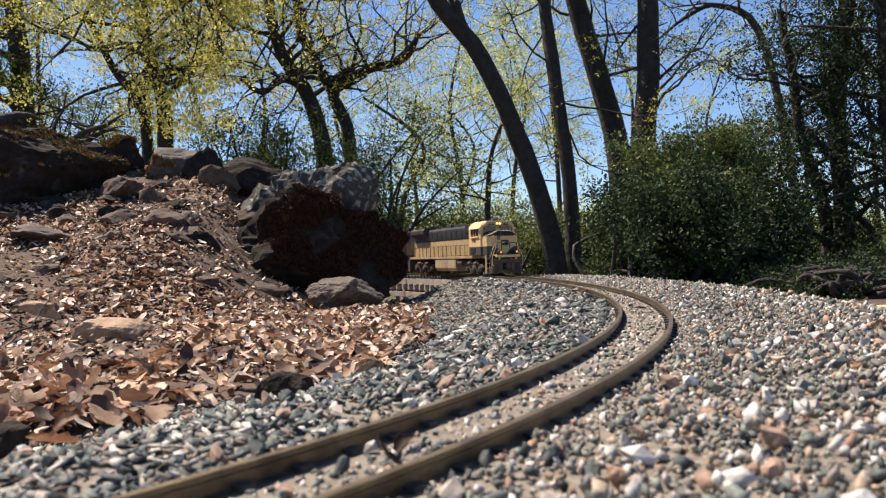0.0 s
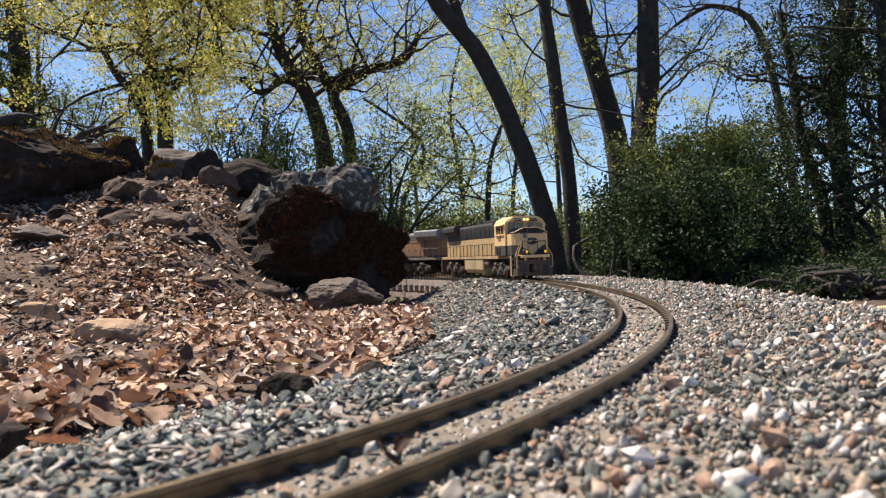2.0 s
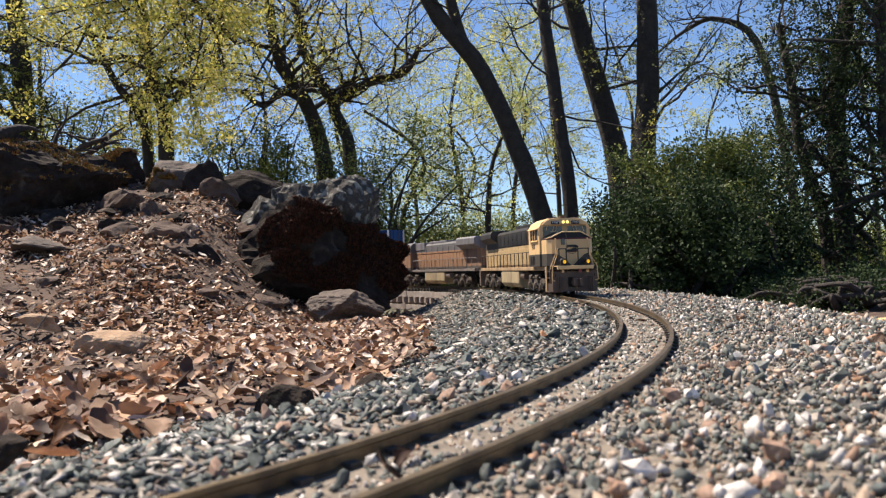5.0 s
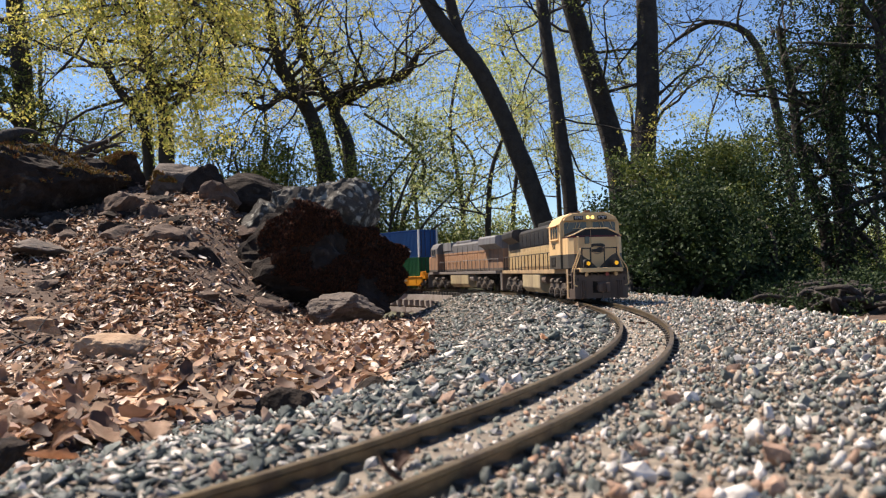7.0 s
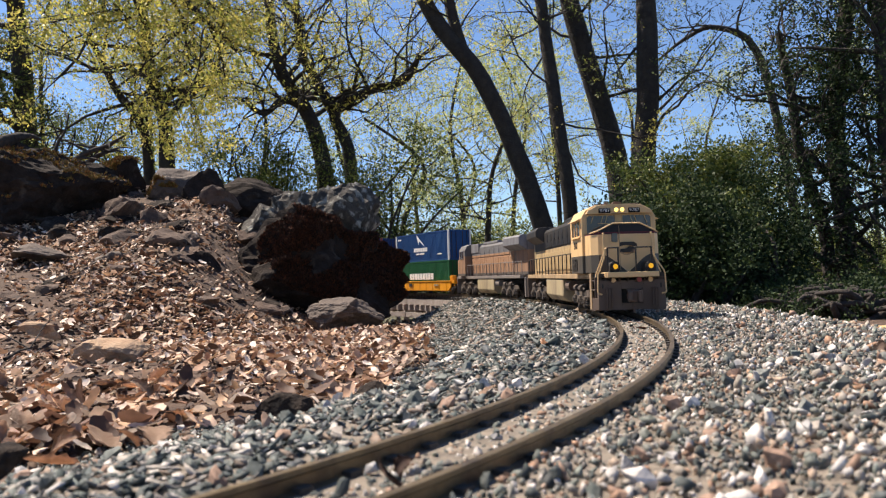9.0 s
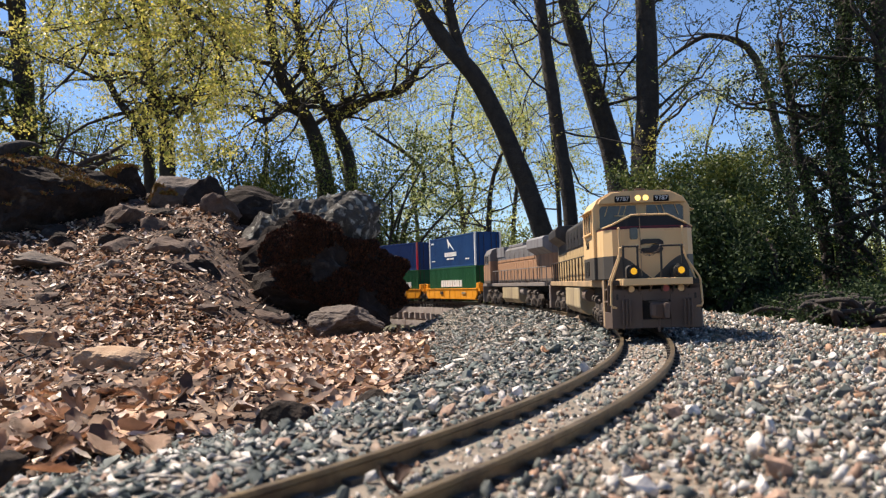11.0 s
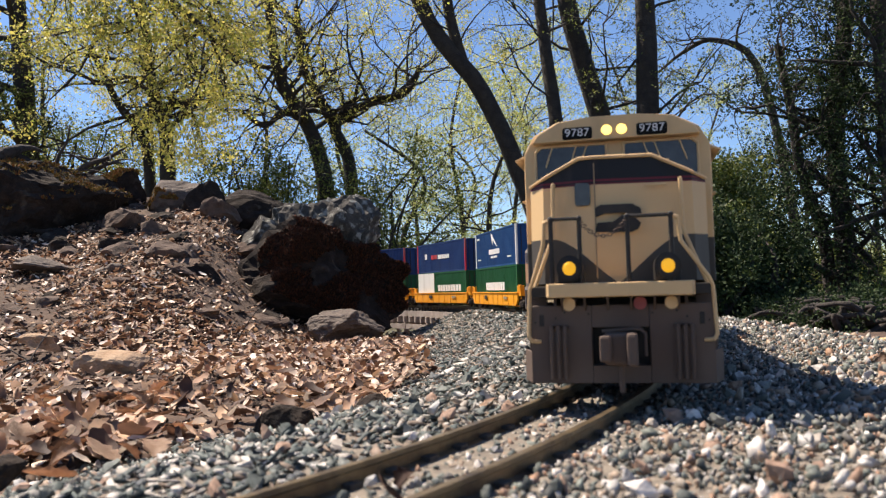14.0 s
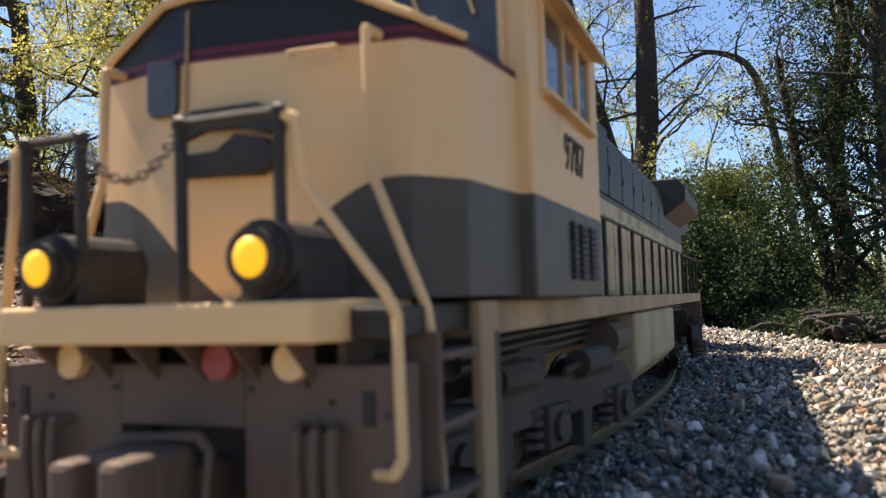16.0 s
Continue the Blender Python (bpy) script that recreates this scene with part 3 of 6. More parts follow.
M_GREYHOOD = two_tone("faded orange and grey hood", [((0.36, 0.20, 0.11), []), ((0.15, 0.145, 0.145), [("z", ">", 0.118)]), ((0.09, 0.075, 0.065), [("z", "<", 0.066)])], 0.6, (0.10, 0.085, 0.075), 0.50)
M_GREYTOP = two_tone("weathered grey roof", [((0.20, 0.195, 0.20), [])], 0.6, (0.09, 0.08, 0.075), 0.58)
M_GREYFRAME = two_tone("dusty grey frame", [((0.17, 0.15, 0.135), [])], 0.7, (0.25, 0.21, 0.18), 0.54)
M_YELLOW = two_tone("amber yellow car paint", [((0.74, 0.30, 0.015), [])], 0.5, (0.36, 0.14, 0.03), 0.70)
M_BLUE = two_tone("blue container paint", [((0.010, 0.055, 0.17), [])], 0.5, (0.02, 0.035, 0.10), 0.72)
M_NAVY = two_tone("dark blue container paint", [((0.010, 0.035, 0.13), [])], 0.5, (0.02, 0.03, 0.08), 0.70)
M_CGREEN = two_tone("green container paint", [((0.010, 0.085, 0.030), [])], 0.5, (0.01, 0.05, 0.025), 0.70)
M_CWHITE = two_tone("white container paint", [((0.66, 0.66, 0.62), [])], 0.5, (0.4, 0.38, 0.34), 0.70)
M_RED = two_tone("red corner post paint", [((0.42, 0.02, 0.035), [])], 0.5)


def lettering(text, size, m, mat, parent, name="road_number", squeeze=1.0):
    cu = bpy.data.curves.new(name, "FONT")
    cu.body, cu.size, cu.align_x, cu.align_y, cu.extrude = text, size, "CENTER", "CENTER", size * 0.015
    tmp = bpy.data.objects.new(name, cu)
    scene.collection.objects.link(tmp)
    dg = bpy.context.evaluated_depsgraph_get()
    me = bpy.data.meshes.new_from_object(tmp.evaluated_get(dg))
    bpy.data.objects.remove(tmp)
    me.transform(m @ Matrix.Diagonal((squeeze, 1, 1, 1)))
    me.materials.clear()
    me.materials.append(mat)
    ob = new(name, me)
    ob.parent = parent
    return ob


def facing_front(x, y, z):
    return Matrix.Translation((x, y, z)) @ Matrix.Rotation(math.pi, 4, "Z") @ Matrix.Rotation(math.pi / 2, 4, "X")


def facing_side(x, y, z):
    """Upright writing on a side; x tells which."""
    return Matrix.Translation((x, y, z)) @ Matrix.Rotation(math.pi / 2 if x > 0 else -math.pi / 2, 4, "Z") @ Matrix.Rotation(math.pi / 2, 4, "X")


WHEEL_R = 0.0175
KEYED_WHEELS, KEYED_TRUCKS = [], []


def wheelset_mesh():
    bm = bmesh.new()
    for e in (-1, 1):
        rod(bm, (e * 0.0195, 0, 0), (e * 0.0245, 0, 0), WHEEL_R, 20)
        rod(bm, (e * 0.0185, 0, 0), (e * 0.0197, 0, 0), WHEEL_R + 0.0014, 20)
        rod(bm, (e * 0.0243, 0, 0), (e * 0.0262, 0, 0), 0.006, 10)
        for k in range(4):
            a = k * math.pi / 2
            rod(bm, (e * 0.0243, math.cos(a) * 0.011, math.sin(a) * 0.011), (e * 0.0256, math.cos(a) * 0.011, math.sin(a) * 0.011), 0.0025, 8)
    rod(bm, (-0.03, 0, 0), (0.03, 0, 0), 0.003, 8)
    return finish("wheelset", bm, M_WHEEL)


WHEELSET = wheelset_mesh()


def bogie(parent, y, axles, mat, half=0.036, name="bogie"):
    """Side frames with springs, axle boxes and brake cylinders; its wheelsets turn."""
    bm = bmesh.new()
    lo, hi = min(axles) - 0.020, max(axles) + 0.020
    for e in (-1, 1):
        x0, x1 = sorted((e * half, e * (half + 0.006)))
        prism(bm, [(lo, 0.024), (lo + 0.010, 0.033), (hi - 0.010, 0.033), (hi, 0.024), (hi - 0.004, 0.019), (lo + 0.004, 0.019)], "x", x0, x1, 0.0008)
        for a in axles:
            box(bm, x0 - (0.003 if e < 0 else 0), x1 + (0.003 if e > 0 else 0), a - 0.0075, a + 0.0075, 0.0105, 0.0245, 0.001)
            rod(bm, (e * (half + 0.006), a, 0.0175), (e * (half + 0.011), a, 0.0175), 0.0048, 10)
            for q in (-0.011, 0.011):
                for k in range(4):
                    rod(bm, (e * (half + 0.004), a + q, 0.012 + k * 0.0035), (e * (half + 0.004), a + q, 0.0138 + k * 0.0035), 0.0042, 8)
        for a, b in zip(axles, axles[1:]):
            m = (a + b) / 2
            rod(bm, (e * (half + 0.007), m - 0.014, 0.036), (e * (half + 0.007), m + 0.010, 0.036), 0.0052, 10)
            rod(bm, (e * (half + 0.007), m + 0.010, 0.036), (e * (half + 0.007), m + 0.022, 0.034), 0.0014, 6)
            box(bm, x0, x1, m - 0.004, m + 0.004, 0.006, 0.020, 0.0008)
    box(bm, -half, half, (lo + hi) / 2 - 0.01, (lo + hi) / 2 + 0.01, 0.022, 0.044, 0.001)
    t = part(name, bm, mat, parent)
    t.location = (0, y, 0)
    for a in axles:
        w = new("wheelset", WHEELSET)
        w.parent = t
        w.location = (0, a, WHEEL_R)
        KEYED_WHEELS.append((w, a))
    KEYED_TRUCKS.append((t, parent, y))
    return t


def handrail(parent, e, y0, y1, n, x, z0, z1, mat, r=0.0009):
    for i in range(n):
        y = y0 + (y1 - y0) * i / (n - 1)
        bm = bmesh.new()
        pipe(bm, [Vector((e * x, y, z0 - 0.008)), Vector((e * x, y, z1))], r * 1.15, 6)
        part("stanchion", bm, mat, parent)
    bm = bmesh.new()
    pipe(bm, [Vector((e * x, y0, z1)), Vector((e * x, y1, z1))], r, 6)
    part("handrail", bm, mat, parent)


def coupler(parent, y, e, mat):
    bm = bmesh.new()
    box(bm, -0.0055, 0.0055, y - 0.008, y + 0.014, 0.021, 0.029, 0.001)
    box(bm, -0.0085, 0.0085, y + 0.010, y + 0.022, 0.018, 0.034, 0.0018)
    box(bm, -0.0085, -0.0030, y + 0.020, y + 0.029, 0.018, 0.034, 0.0015)
    box(bm, 0.0045, 0.0105, y + 0.018, y + 0.027, 0.020, 0.033, 0.0015)
    pipe(bm, [Vector((0.0095, y + 0.012, 0.0345)), Vector((-0.010, y + 0.012, 0.0355)), Vector((-0.0125, y + 0.012, 0.033)), Vector((-0.0125, y + 0.014, 0.022))], 0.0009, 6)
    rod(bm, (0, y + 0.014, 0.004), (0, y + 0.014, 0.02), 0.0015, 8)
    if e < 0:
        bmesh.ops.rotate(bm, verts=bm.verts, cent=(0, 0, 0), matrix=Matrix.Rotation(math.pi, 3, "Z"))
    return part("coupler", bm, mat, parent)


def hood_doors(parent, y0, y1, n, x, z0, z1, mat):
    bm = bmesh.new()
    w = (y1 - y0) / n
    box(bm, -0.0006, 0.0006, -w / 2 + 0.0012, w / 2 - 0.0012, z0, z1, 0.0004)
    box(bm, -0.0012, 0.0012, w / 2 - 0.004, w / 2 - 0.0025, (z0 + z1) / 2 - 0.002, (z0 + z1) / 2 + 0.003)
    me = finish("hood_door", bm, mat)
    for e in (-1, 1):
        for i in range(n):
            ob = new("hood_door", me)
            ob.parent = parent
            ob.location = (e * x, y0 + w * (i + 0.5), 0)


def louvres(parent, x, y0, y1, z0, z1, n, mat, name="louvre"):
    bm = bmesh.new()
    box(bm, -0.0009, 0.0009, -(y1 - y0) / 2, (y1 - y0) / 2, -0.0008, 0.0008, 0.0003)
    me = finish(name, bm, mat)
    for i in range(n):
        ob = new(name, me)
        ob.parent = parent
        ob.location = (x, (y0 + y1) / 2, z0 + (z1 - z0) * i / (n - 1))


def under_parts(loco, sill, frame_mat, tank_mat, truck_mat, y_front, y_rear, pivot=0.2285):
    bm = bmesh.new()
    box(bm, -0.0475, 0.0475, y_rear + 0.012, y_front - 0.045, 0.0500, 0.0580, 0.0008)
    part("walkway", bm, sill, loco, "cream dusty walkway sill" if sill is M_SILL else "dusty grey walkway sill")
    bm = bmesh.new()
    box(bm, -0.024, 0.024, y_rear + 0.02, y_front - 0.03, 0.036, 0.0502)
    part("underframe", bm, M_DARK, loco)
    for e in (-1, 1):
        for k in range(3):
            bm = bmesh.new()
            rod(bm, (e * 0.03, y_rear + 0.05, 0.046 - k * 0.003), (e * 0.03, y_front - 0.08, 0.046 - k * 0.003), 0.0012, 6)
            part("brake_pipe", bm, M_DARK, loco)
    bm = bmesh.new()
    prism(bm, [(-0.046, 0.049), (-0.046, 0.020), (-0.036, 0.010), (0.036, 0.010), (0.046, 0.020), (0.046, 0.049)], "y", -0.105, 0.085, 0.002)
    part("fuel_tank", bm, tank_mat, loco, "khaki rounded fuel tank")
    for e in (-1, 1):
        bm = bmesh.new()
        rod(bm, (e * 0.036, 0.092, 0.038), (e * 0.036, 0.128, 0.038), 0.0085, 12)
        part("air_tank", bm, frame_mat, loco)
    for y in (pivot, -pivot):
        bogie(loco, y, (-0.062, 0.0, 0.062), truck_mat)


def lead_locomotive():
    loco = tagged(new("locomotive"), "cream and dark green model diesel locomotive, dusty brown pilot, lamps lit", "model locomotive", "train")
    under_parts(loco, M_SILL, M_FRAME, M_TANK, M_TRUCK, 0.3785, -0.386)
    # pilot: plates beside the coupler pocket, beam above, apron below, angled wings
    for nm, x0, x1, z0, z1 in (("pilot_plate", -0.0475, -0.0150, 0.0075, 0.0475), ("pilot_plate", 0.0150, 0.0475, 0.0075, 0.0475), ("pilot_beam", -0.0149, 0.0149, 0.036, 0.0475), ("pilot_apron", -0.0149, 0.0149, 0.0075, 0.0165)):
        bm = bmesh.new()
        box(bm, x0, x1, 0.3625, 0.3710, z0, z1, 0.0003)
        part(nm, bm, M_FRAME, loco, "dusty brown pilot plate")
    for e in (-1, 1):
        bm = bmesh.new()
        prism(bm, [(e * 0.0476, 0.3700), (e * 0.0530, 0.3550), (e * 0.0515, 0.3540), (e * 0.0476, 0.3680)], "z", 0.0075, 0.024, 0.0003)
        part("pilot_wing", bm, M_FRAME, loco)
        bm = bmesh.new()
        box(bm, e * 0.0415 - 0.0012, e * 0.0415 + 0.0012, 0.3708, 0.3716, 0.037, 0.043, 0.0003)
        part("pilot_slot", bm, M_DARK, loco)
        for x, z in ((0.034, 0.041), (0.029, 0.044), (0.045, 0.039), (0.0165, 0.043)):
            bm = bmesh.new()
            rod(bm, (e * x, 0.3705, z), (e * x, 0.3714, z), 0.0006, 8)
            part("bolt_hole", bm, M_DARK, loco)
    bm = bmesh.new()
    box(bm, -0.016, 0.016, 0.344, 0.3615, 0.012, 0.040)
    part("coupler_pocket", bm, M_DARK, loco)
    coupler(loco, 0.366, 1, M_FRAME)
    # step wells
    for e in (-1, 1):
        bm = bmesh.new()
        box(bm, *sorted((e * 0.0445, e * 0.0500)), 0.322, 0.327, 0.006, 0.052, 0.0006)
        box(bm, *sorted((e * 0.0475, e * 0.0500)), 0.327, 0.3565, 0.006, 0.0085, 0.0004)
        box(bm, *sorted((e * 0.0335, e * 0.0350)), 0.322, 0.368, 0.006, 0.056)
        part("step_well", bm, M_FRAME, loco)
        for z in (0.020, 0.034, 0.047):
            bm = bmesh.new()
            box(bm, *sorted((e * 0.034, e * 0.0495)), 0.327, 0.3565, z, z + 0.0016, 0.0003)
            part("step", bm, M_FRAME, loco)
        bm = bmesh.new()
        prism(bm, [(0.322, 0.058), (0.335, 0.058), (0.335, 0.006), (0.322, 0.006)], "x", *sorted((e * 0.0475, e * 0.0500)), 0.0005)
        part("step_panel", bm, M_SILL, loco)
        bm = bmesh.new()
        box(bm, *sorted((e * 0.0395, e * 0.0500)), 0.3570, 0.3590, 0.006, 0.0525, 0.0004)
        part("step_riser", bm, M_FRAME, loco)
    # anticlimber with gussets below
    bm = bmesh.new()
    prism(bm, [(-0.0385, 0.345), (-0.0385, 0.375), (-0.0365, 0.3815), (0.0365, 0.3815), (0.0385, 0.375), (0.0385, 0.345)], "z", 0.0518, 0.0590, 0.0007)
    part("anticlimber", bm, M_CREAM, loco, "cream anticlimber shelf")
    for k in range(6):
        x = -0.030 + k * 0.012
        bm = bmesh.new()
        prism(bm, [(0.371, 0.0518), (0.3795, 0.0518), (0.371, 0.0445)], "x", x - 0.0005, x + 0.0005)
        part("gusset", bm, M_FRAME, loco)
    bm = bmesh.new()
    box(bm, -0.0465, 0.0465, 0.330, 0.372, 0.0520, 0.0575, 0.0005)
    part("front_deck", bm, M_DARK, loco)
    for x, mt, lb in ((-0.0265, M_CREAM, "cream disc"), (0.0265, M_CREAM, "cream disc"), (-0.0105, M_REDCAP, "faded red disc")):
        bm = bmesh.new()
        rod(bm, (x, 0.3705, 0.0482), (x, 0.3735, 0.0482), 0.0034, 16)
        part("valve_cap", bm, mt, loco, lb)
    # hoses
    for e in (-1, 1):
        for k in range(3):
            x = e * (0.0290 + 0.0036 * k)
            bm = bmesh.new()
            pipe(bm, [Vector((x - e * 0.001, 0.3705, 0.0365)), Vector((x, 0.3750, 0.0365)), Vector((x, 0.3755, 0.030)), Vector((x, 0.3740, 0.010))], 0.0011, 7)
            part("air_hose", bm, M_FRAME, loco)
    # nose
    bm = bmesh.new()
    
    def cap(x):
        return 0.1245 - 0.0125 * max(0.0, min(1.0, (abs(x) - 0.020) / 0.027))
    ring = []
    for x in (-0.0470, -0.0470, -0.0415, -0.030, -0.020, 0.0115, 0.020, 0.030, 0.0410, 0.0470, 0.0470):
        ring.append(x)
    pts = [(-0.0527, 0.300), (-0.0495, 0.3350)]
    for x in ring[2:-2]:
        pts.append((x, float(np.interp(x, [-0.0415, 0.0115, 0.0410], [0.3460, 0.3520, 0.3460]))))
    pts += [(0.0495, 0.3350), (0.0527, 0.300)]
    low = [bm.verts.new((x, y, 0.0575)) for x, y in pts]
    top = [bm.verts.new((x * 0.995, y - 0.0030 if y > 0.31 else y, cap(x))) for x, y in pts]
    back = [bm.verts.new((x * 0.995, 0.300, cap(x) + 0.003)) for x, y in pts[1:-1]]
    for i in range(len(pts) - 1):
        bm.faces.new((low[i], low[i + 1], top[i + 1], top[i]))
    for i in range(1, len(pts) - 2):
        bm.faces.new((top[i], top[i + 1], back[i], back[i - 1]))
    bmesh.ops.bevel(bm, geom=[e for e in bm.edges if len(e.link_faces) == 2 and e.calc_face_angle() > 0.3], offset=0.0016, segments=2, affect="EDGES", profile=0.5)
    nose = part("nose", bm, M_NOSE, loco, "cream nose with dark green wings, maroon stripe and black top")
    bm = bmesh.new()
    edge = [(x * 1.0, y - 0.0022, cap(x) + 0.0006) for x, y in pts[1:-1]]
    pipe(bm, [Vector(p) for p in edge], 0.0010, 6)
    part("nose_trim", bm, M_CREAM, nose)
    bm = bmesh.new()
    rod(bm, (0.0115, 0.3522, 0.060), (0.0115, 0.3496, 0.122), 0.0004, 6)
    part("door_seam", bm, M_SILL, nose)
    bm = bmesh.new()
    prism(bm, [(0.0140, 0.1005), (0.0150, 0.0990), (0.0215, 0.0990), (0.0225, 0.1005), (0.0225, 0.1100), (0.0215, 0.1115), (0.0150, 0.1115), (0.0140, 0.1100)], "y", 0.345, 0.3507, 0.0003)
    part("nose_window", bm, M_GLASS, nose, "small dark rounded window")
    # emblem: plain dark swept shapes
    bm = bmesh.new()
    prism(bm, [(0.0115, 0.0925), (0.0115, 0.0975), (0.0085, 0.0990), (-0.0085, 0.0990), (-0.0130, 0.0965), (-0.0135, 0.0930), (-0.0100, 0.0925), (-0.0040, 0.0945), (0.0060, 0.0945)], "y", 0.348, 0.3520, 0.0002)
    prism(bm, [(0.0120, 0.0845), (0.0105, 0.0895), (0.0020, 0.0895), (-0.0030, 0.0930), (-0.0100, 0.0915), (-0.0130, 0.0885), (-0.0115, 0.0855), (-0.0080, 0.0840)], "y", 0.348, 0.3523, 0.0002)
    part("emblem", bm, M_DARK, nose, "dark swept emblem shapes")
    for ob in [nose] + list(nose.children):
        ob.data.transform(Matrix.Translation((0, 0.005, 0.0015)))
    # cab
    bm = bmesh.new()
    prism(bm, [(-0.0530, 0.058), (-0.0530, 0.1385), (-0.0470, 0.1490), (-0.0330, 0.1565), (0.0330, 0.1565), (0.0470, 0.1490), (0.0530, 0.1385), (0.0530, 0.058)], "y", 0.222, 0.3090, 0.0009)
    cab = part("cab", bm, M_CAB, loco, "cream cab with dark green lower band")
    bm = bmesh.new()
    prism(bm, [(-0.0475, 0.1430), (-0.0445, 0.1480), (-0.0320, 0.1550), (-0.014, 0.1568), (0.014, 0.1568), (0.0320, 0.1550), (0.0445, 0.1480), (0.0475, 0.1430)], "y", 0.303, 0.3160, 0.0008)
    part("number_board_brow", bm, M_CREAM, cab)
    for e in (-1, 1):
        bm = bmesh.new()
        prism(bm, [(e * 0.0515, 0.137), (e * 0.0590, 0.1345), (e * 0.0592, 0.1353), (e * 0.0515, 0.139)], "y", 0.232, 0.304, 0.0002)
        part("sun_visor", bm, M_CREAM, cab)
        # front window in a slim frame
        bm = bmesh.new()
        prism(bm, [(e * 0.0045, 0.1240), (e * 0.0055, 0.1410), (e * 0.0420, 0.1410), (e * 0.0455, 0.1380), (e * 0.0455, 0.1160), (e * 0.0440, 0.1150), (e * 0.0240, 0.1240)], "y", 0.3070, 0.3098, 0.0003)
        part("windscreen", bm, M_GLASS, cab, "dark windscreen pane")
        bm = bmesh.new()
        for a, b in (((0.0045, 0.1235), (0.0050, 0.1415)), ((0.0050, 0.1415), (0.0430, 0.1415)), ((0.0430, 0.1415), (0.0462, 0.1385)), ((0.0462, 0.1385), (0.0462, 0.1150))):
            rod(bm, (e * a[0], 0.3097, a[1]), (e * b[0], 0.3097, b[1]), 0.0009, 6)
        part("window_frame", bm, M_CREAM, cab)
        bm = bmesh.new()
        for x in (0.016, 0.022, 0.036):
            rod(bm, (e * x, 0.3105, 0.1412), (e * (x + 0.004), 0.3112, 0.1290), 0.0005, 5)
        rod(bm, (e * 0.014, 0.3112, 0.1290), (e * 0.030, 0.3112, 0.1296), 0.0006, 5)
        part("wiper", bm, M_CREAM, cab)
        # side windows
        bm = bmesh.new()
        for y0, y1 in ((0.2400, 0.2560), (0.2585, 0.2745), (0.2770, 0.2970)):
            box(bm, *sorted((e * 0.0500, e * 0.0533)), y0, y1, 0.1130, 0.1345, 0.0006)
        part("side_window", bm, M_GLASS, cab, "dark side panes")
        bm = bmesh.new()
        for y in (0.2385, 0.2572, 0.2757, 0.2985):
            box(bm, *sorted((e * 0.0525, e * 0.0542)), y - 0.0012, y + 0.0012, 0.1110, 0.1365, 0.0003)
        for z in (0.1115, 0.1355):
            box(bm, *sorted((e * 0.0525, e * 0.0542)), 0.2385, 0.2985, z - 0.0010, z + 0.0010, 0.0003)
        box(bm, *sorted((e * 0.0525, e * 0.0560)), 0.2375, 0.2995, 0.1095, 0.1110, 0.0003)
        part("side_window_frame", bm, M_CREAM, cab)
        lettering("9787", 0.0150, facing_side(e * 0.0532, 0.262, 0.0990), M_DARK, cab, squeeze=0.9)
        for y0 in (0.236, 0.250, 0.265):
            louvres(cab, e * 0.0533, y0, y0 + (0.010 if y0 < 0.26 else 0.006), 0.064, 0.079, 9, M_DARK)
        bm = bmesh.new()
        box(bm, *sorted((e * 0.0125, e * 0.0295)), 0.3130, 0.3172, 0.1440, 0.1512, 0.0012)
        nb = part("number_board", bm, M_BOARD, cab, "black number board with white figures")
        lettering("9787", 0.0066, facing_front(e * 0.0210, 0.3176, 0.1476), M_WHITE, nb, squeeze=1.08)
        bm = bmesh.new()
        bmesh.ops.create_uvsphere(bm, u_segments=14, v_segments=8, radius=0.0032, matrix=Matrix.Translation((e * 0.0042, 0.3155, 0.1485)) @ Matrix.Diagonal((1, 0.6, 1, 1)))
        part("headlight", bm, M_LAMP, cab, "lit warm headlight", True)
        bm = bmesh.new()
        box(bm, e * 0.024 - 0.007, e * 0.024 + 0.007, 0.285, 0.302, 0.1560, 0.1585, 0.0008)
        part("roof_box", bm, M_FRAME, cab)
    bm = bmesh.new()
    rod(bm, (0.012, 0.285, 0.1560), (0.012, 0.285, 0.1620), 0.003, 10)
    for k in range(3):
        rod(bm, (-0.010 + k * 0.004, 0.262, 0.1605), (-0.010 + k * 0.004, 0.275 + k * 0.003, 0.1615), 0.0014, 8, 0.0026)
    box(bm, -0.012, 0.0, 0.262, 0.266, 0.1560, 0.1605)
    part("horn", bm, M_FRAME, cab)
    # ditch lights
    for e in (-1, 1):
        bm = bmesh.new()
        rod(bm, (e * 0.0250, 0.360, 0.0665), (e * 0.0250, 0.3790, 0.0665), 0.0068, 20)
        box(bm, e * 0.0250 - 0.0068, e * 0.0250 + 0.0068, 0.360, 0.3765, 0.0590, 0.0665, 0.0008)
        rod(bm, (e * 0.0250, 0.3788, 0.0665), (e * 0.0250, 0.3812, 0.0665), 0.0058, 20)
        rod(bm, (e * 0.0250, 0.3811, 0.0665), (e * 0.0250, 0.3826, 0.0665), 0.0050, 20)
        dl = part("ditch_light", bm, M_DARK, loco, "dark lamp housing")
        bm = bmesh.new()
        bmesh.ops.create_uvsphere(bm, u_segments=14, v_segments=8, radius=0.0036, matrix=Matrix.Translation((e * 0.0250, 0.3824, 0.0665)) @ Matrix.Diagonal((1, 0.35, 1, 1)))
        part("lens", bm, M_DITCH, dl, "lit amber lens", True)
    # front railing with a chain
    posts = (0.0345, 0.0195, -0.0055, -0.0275)
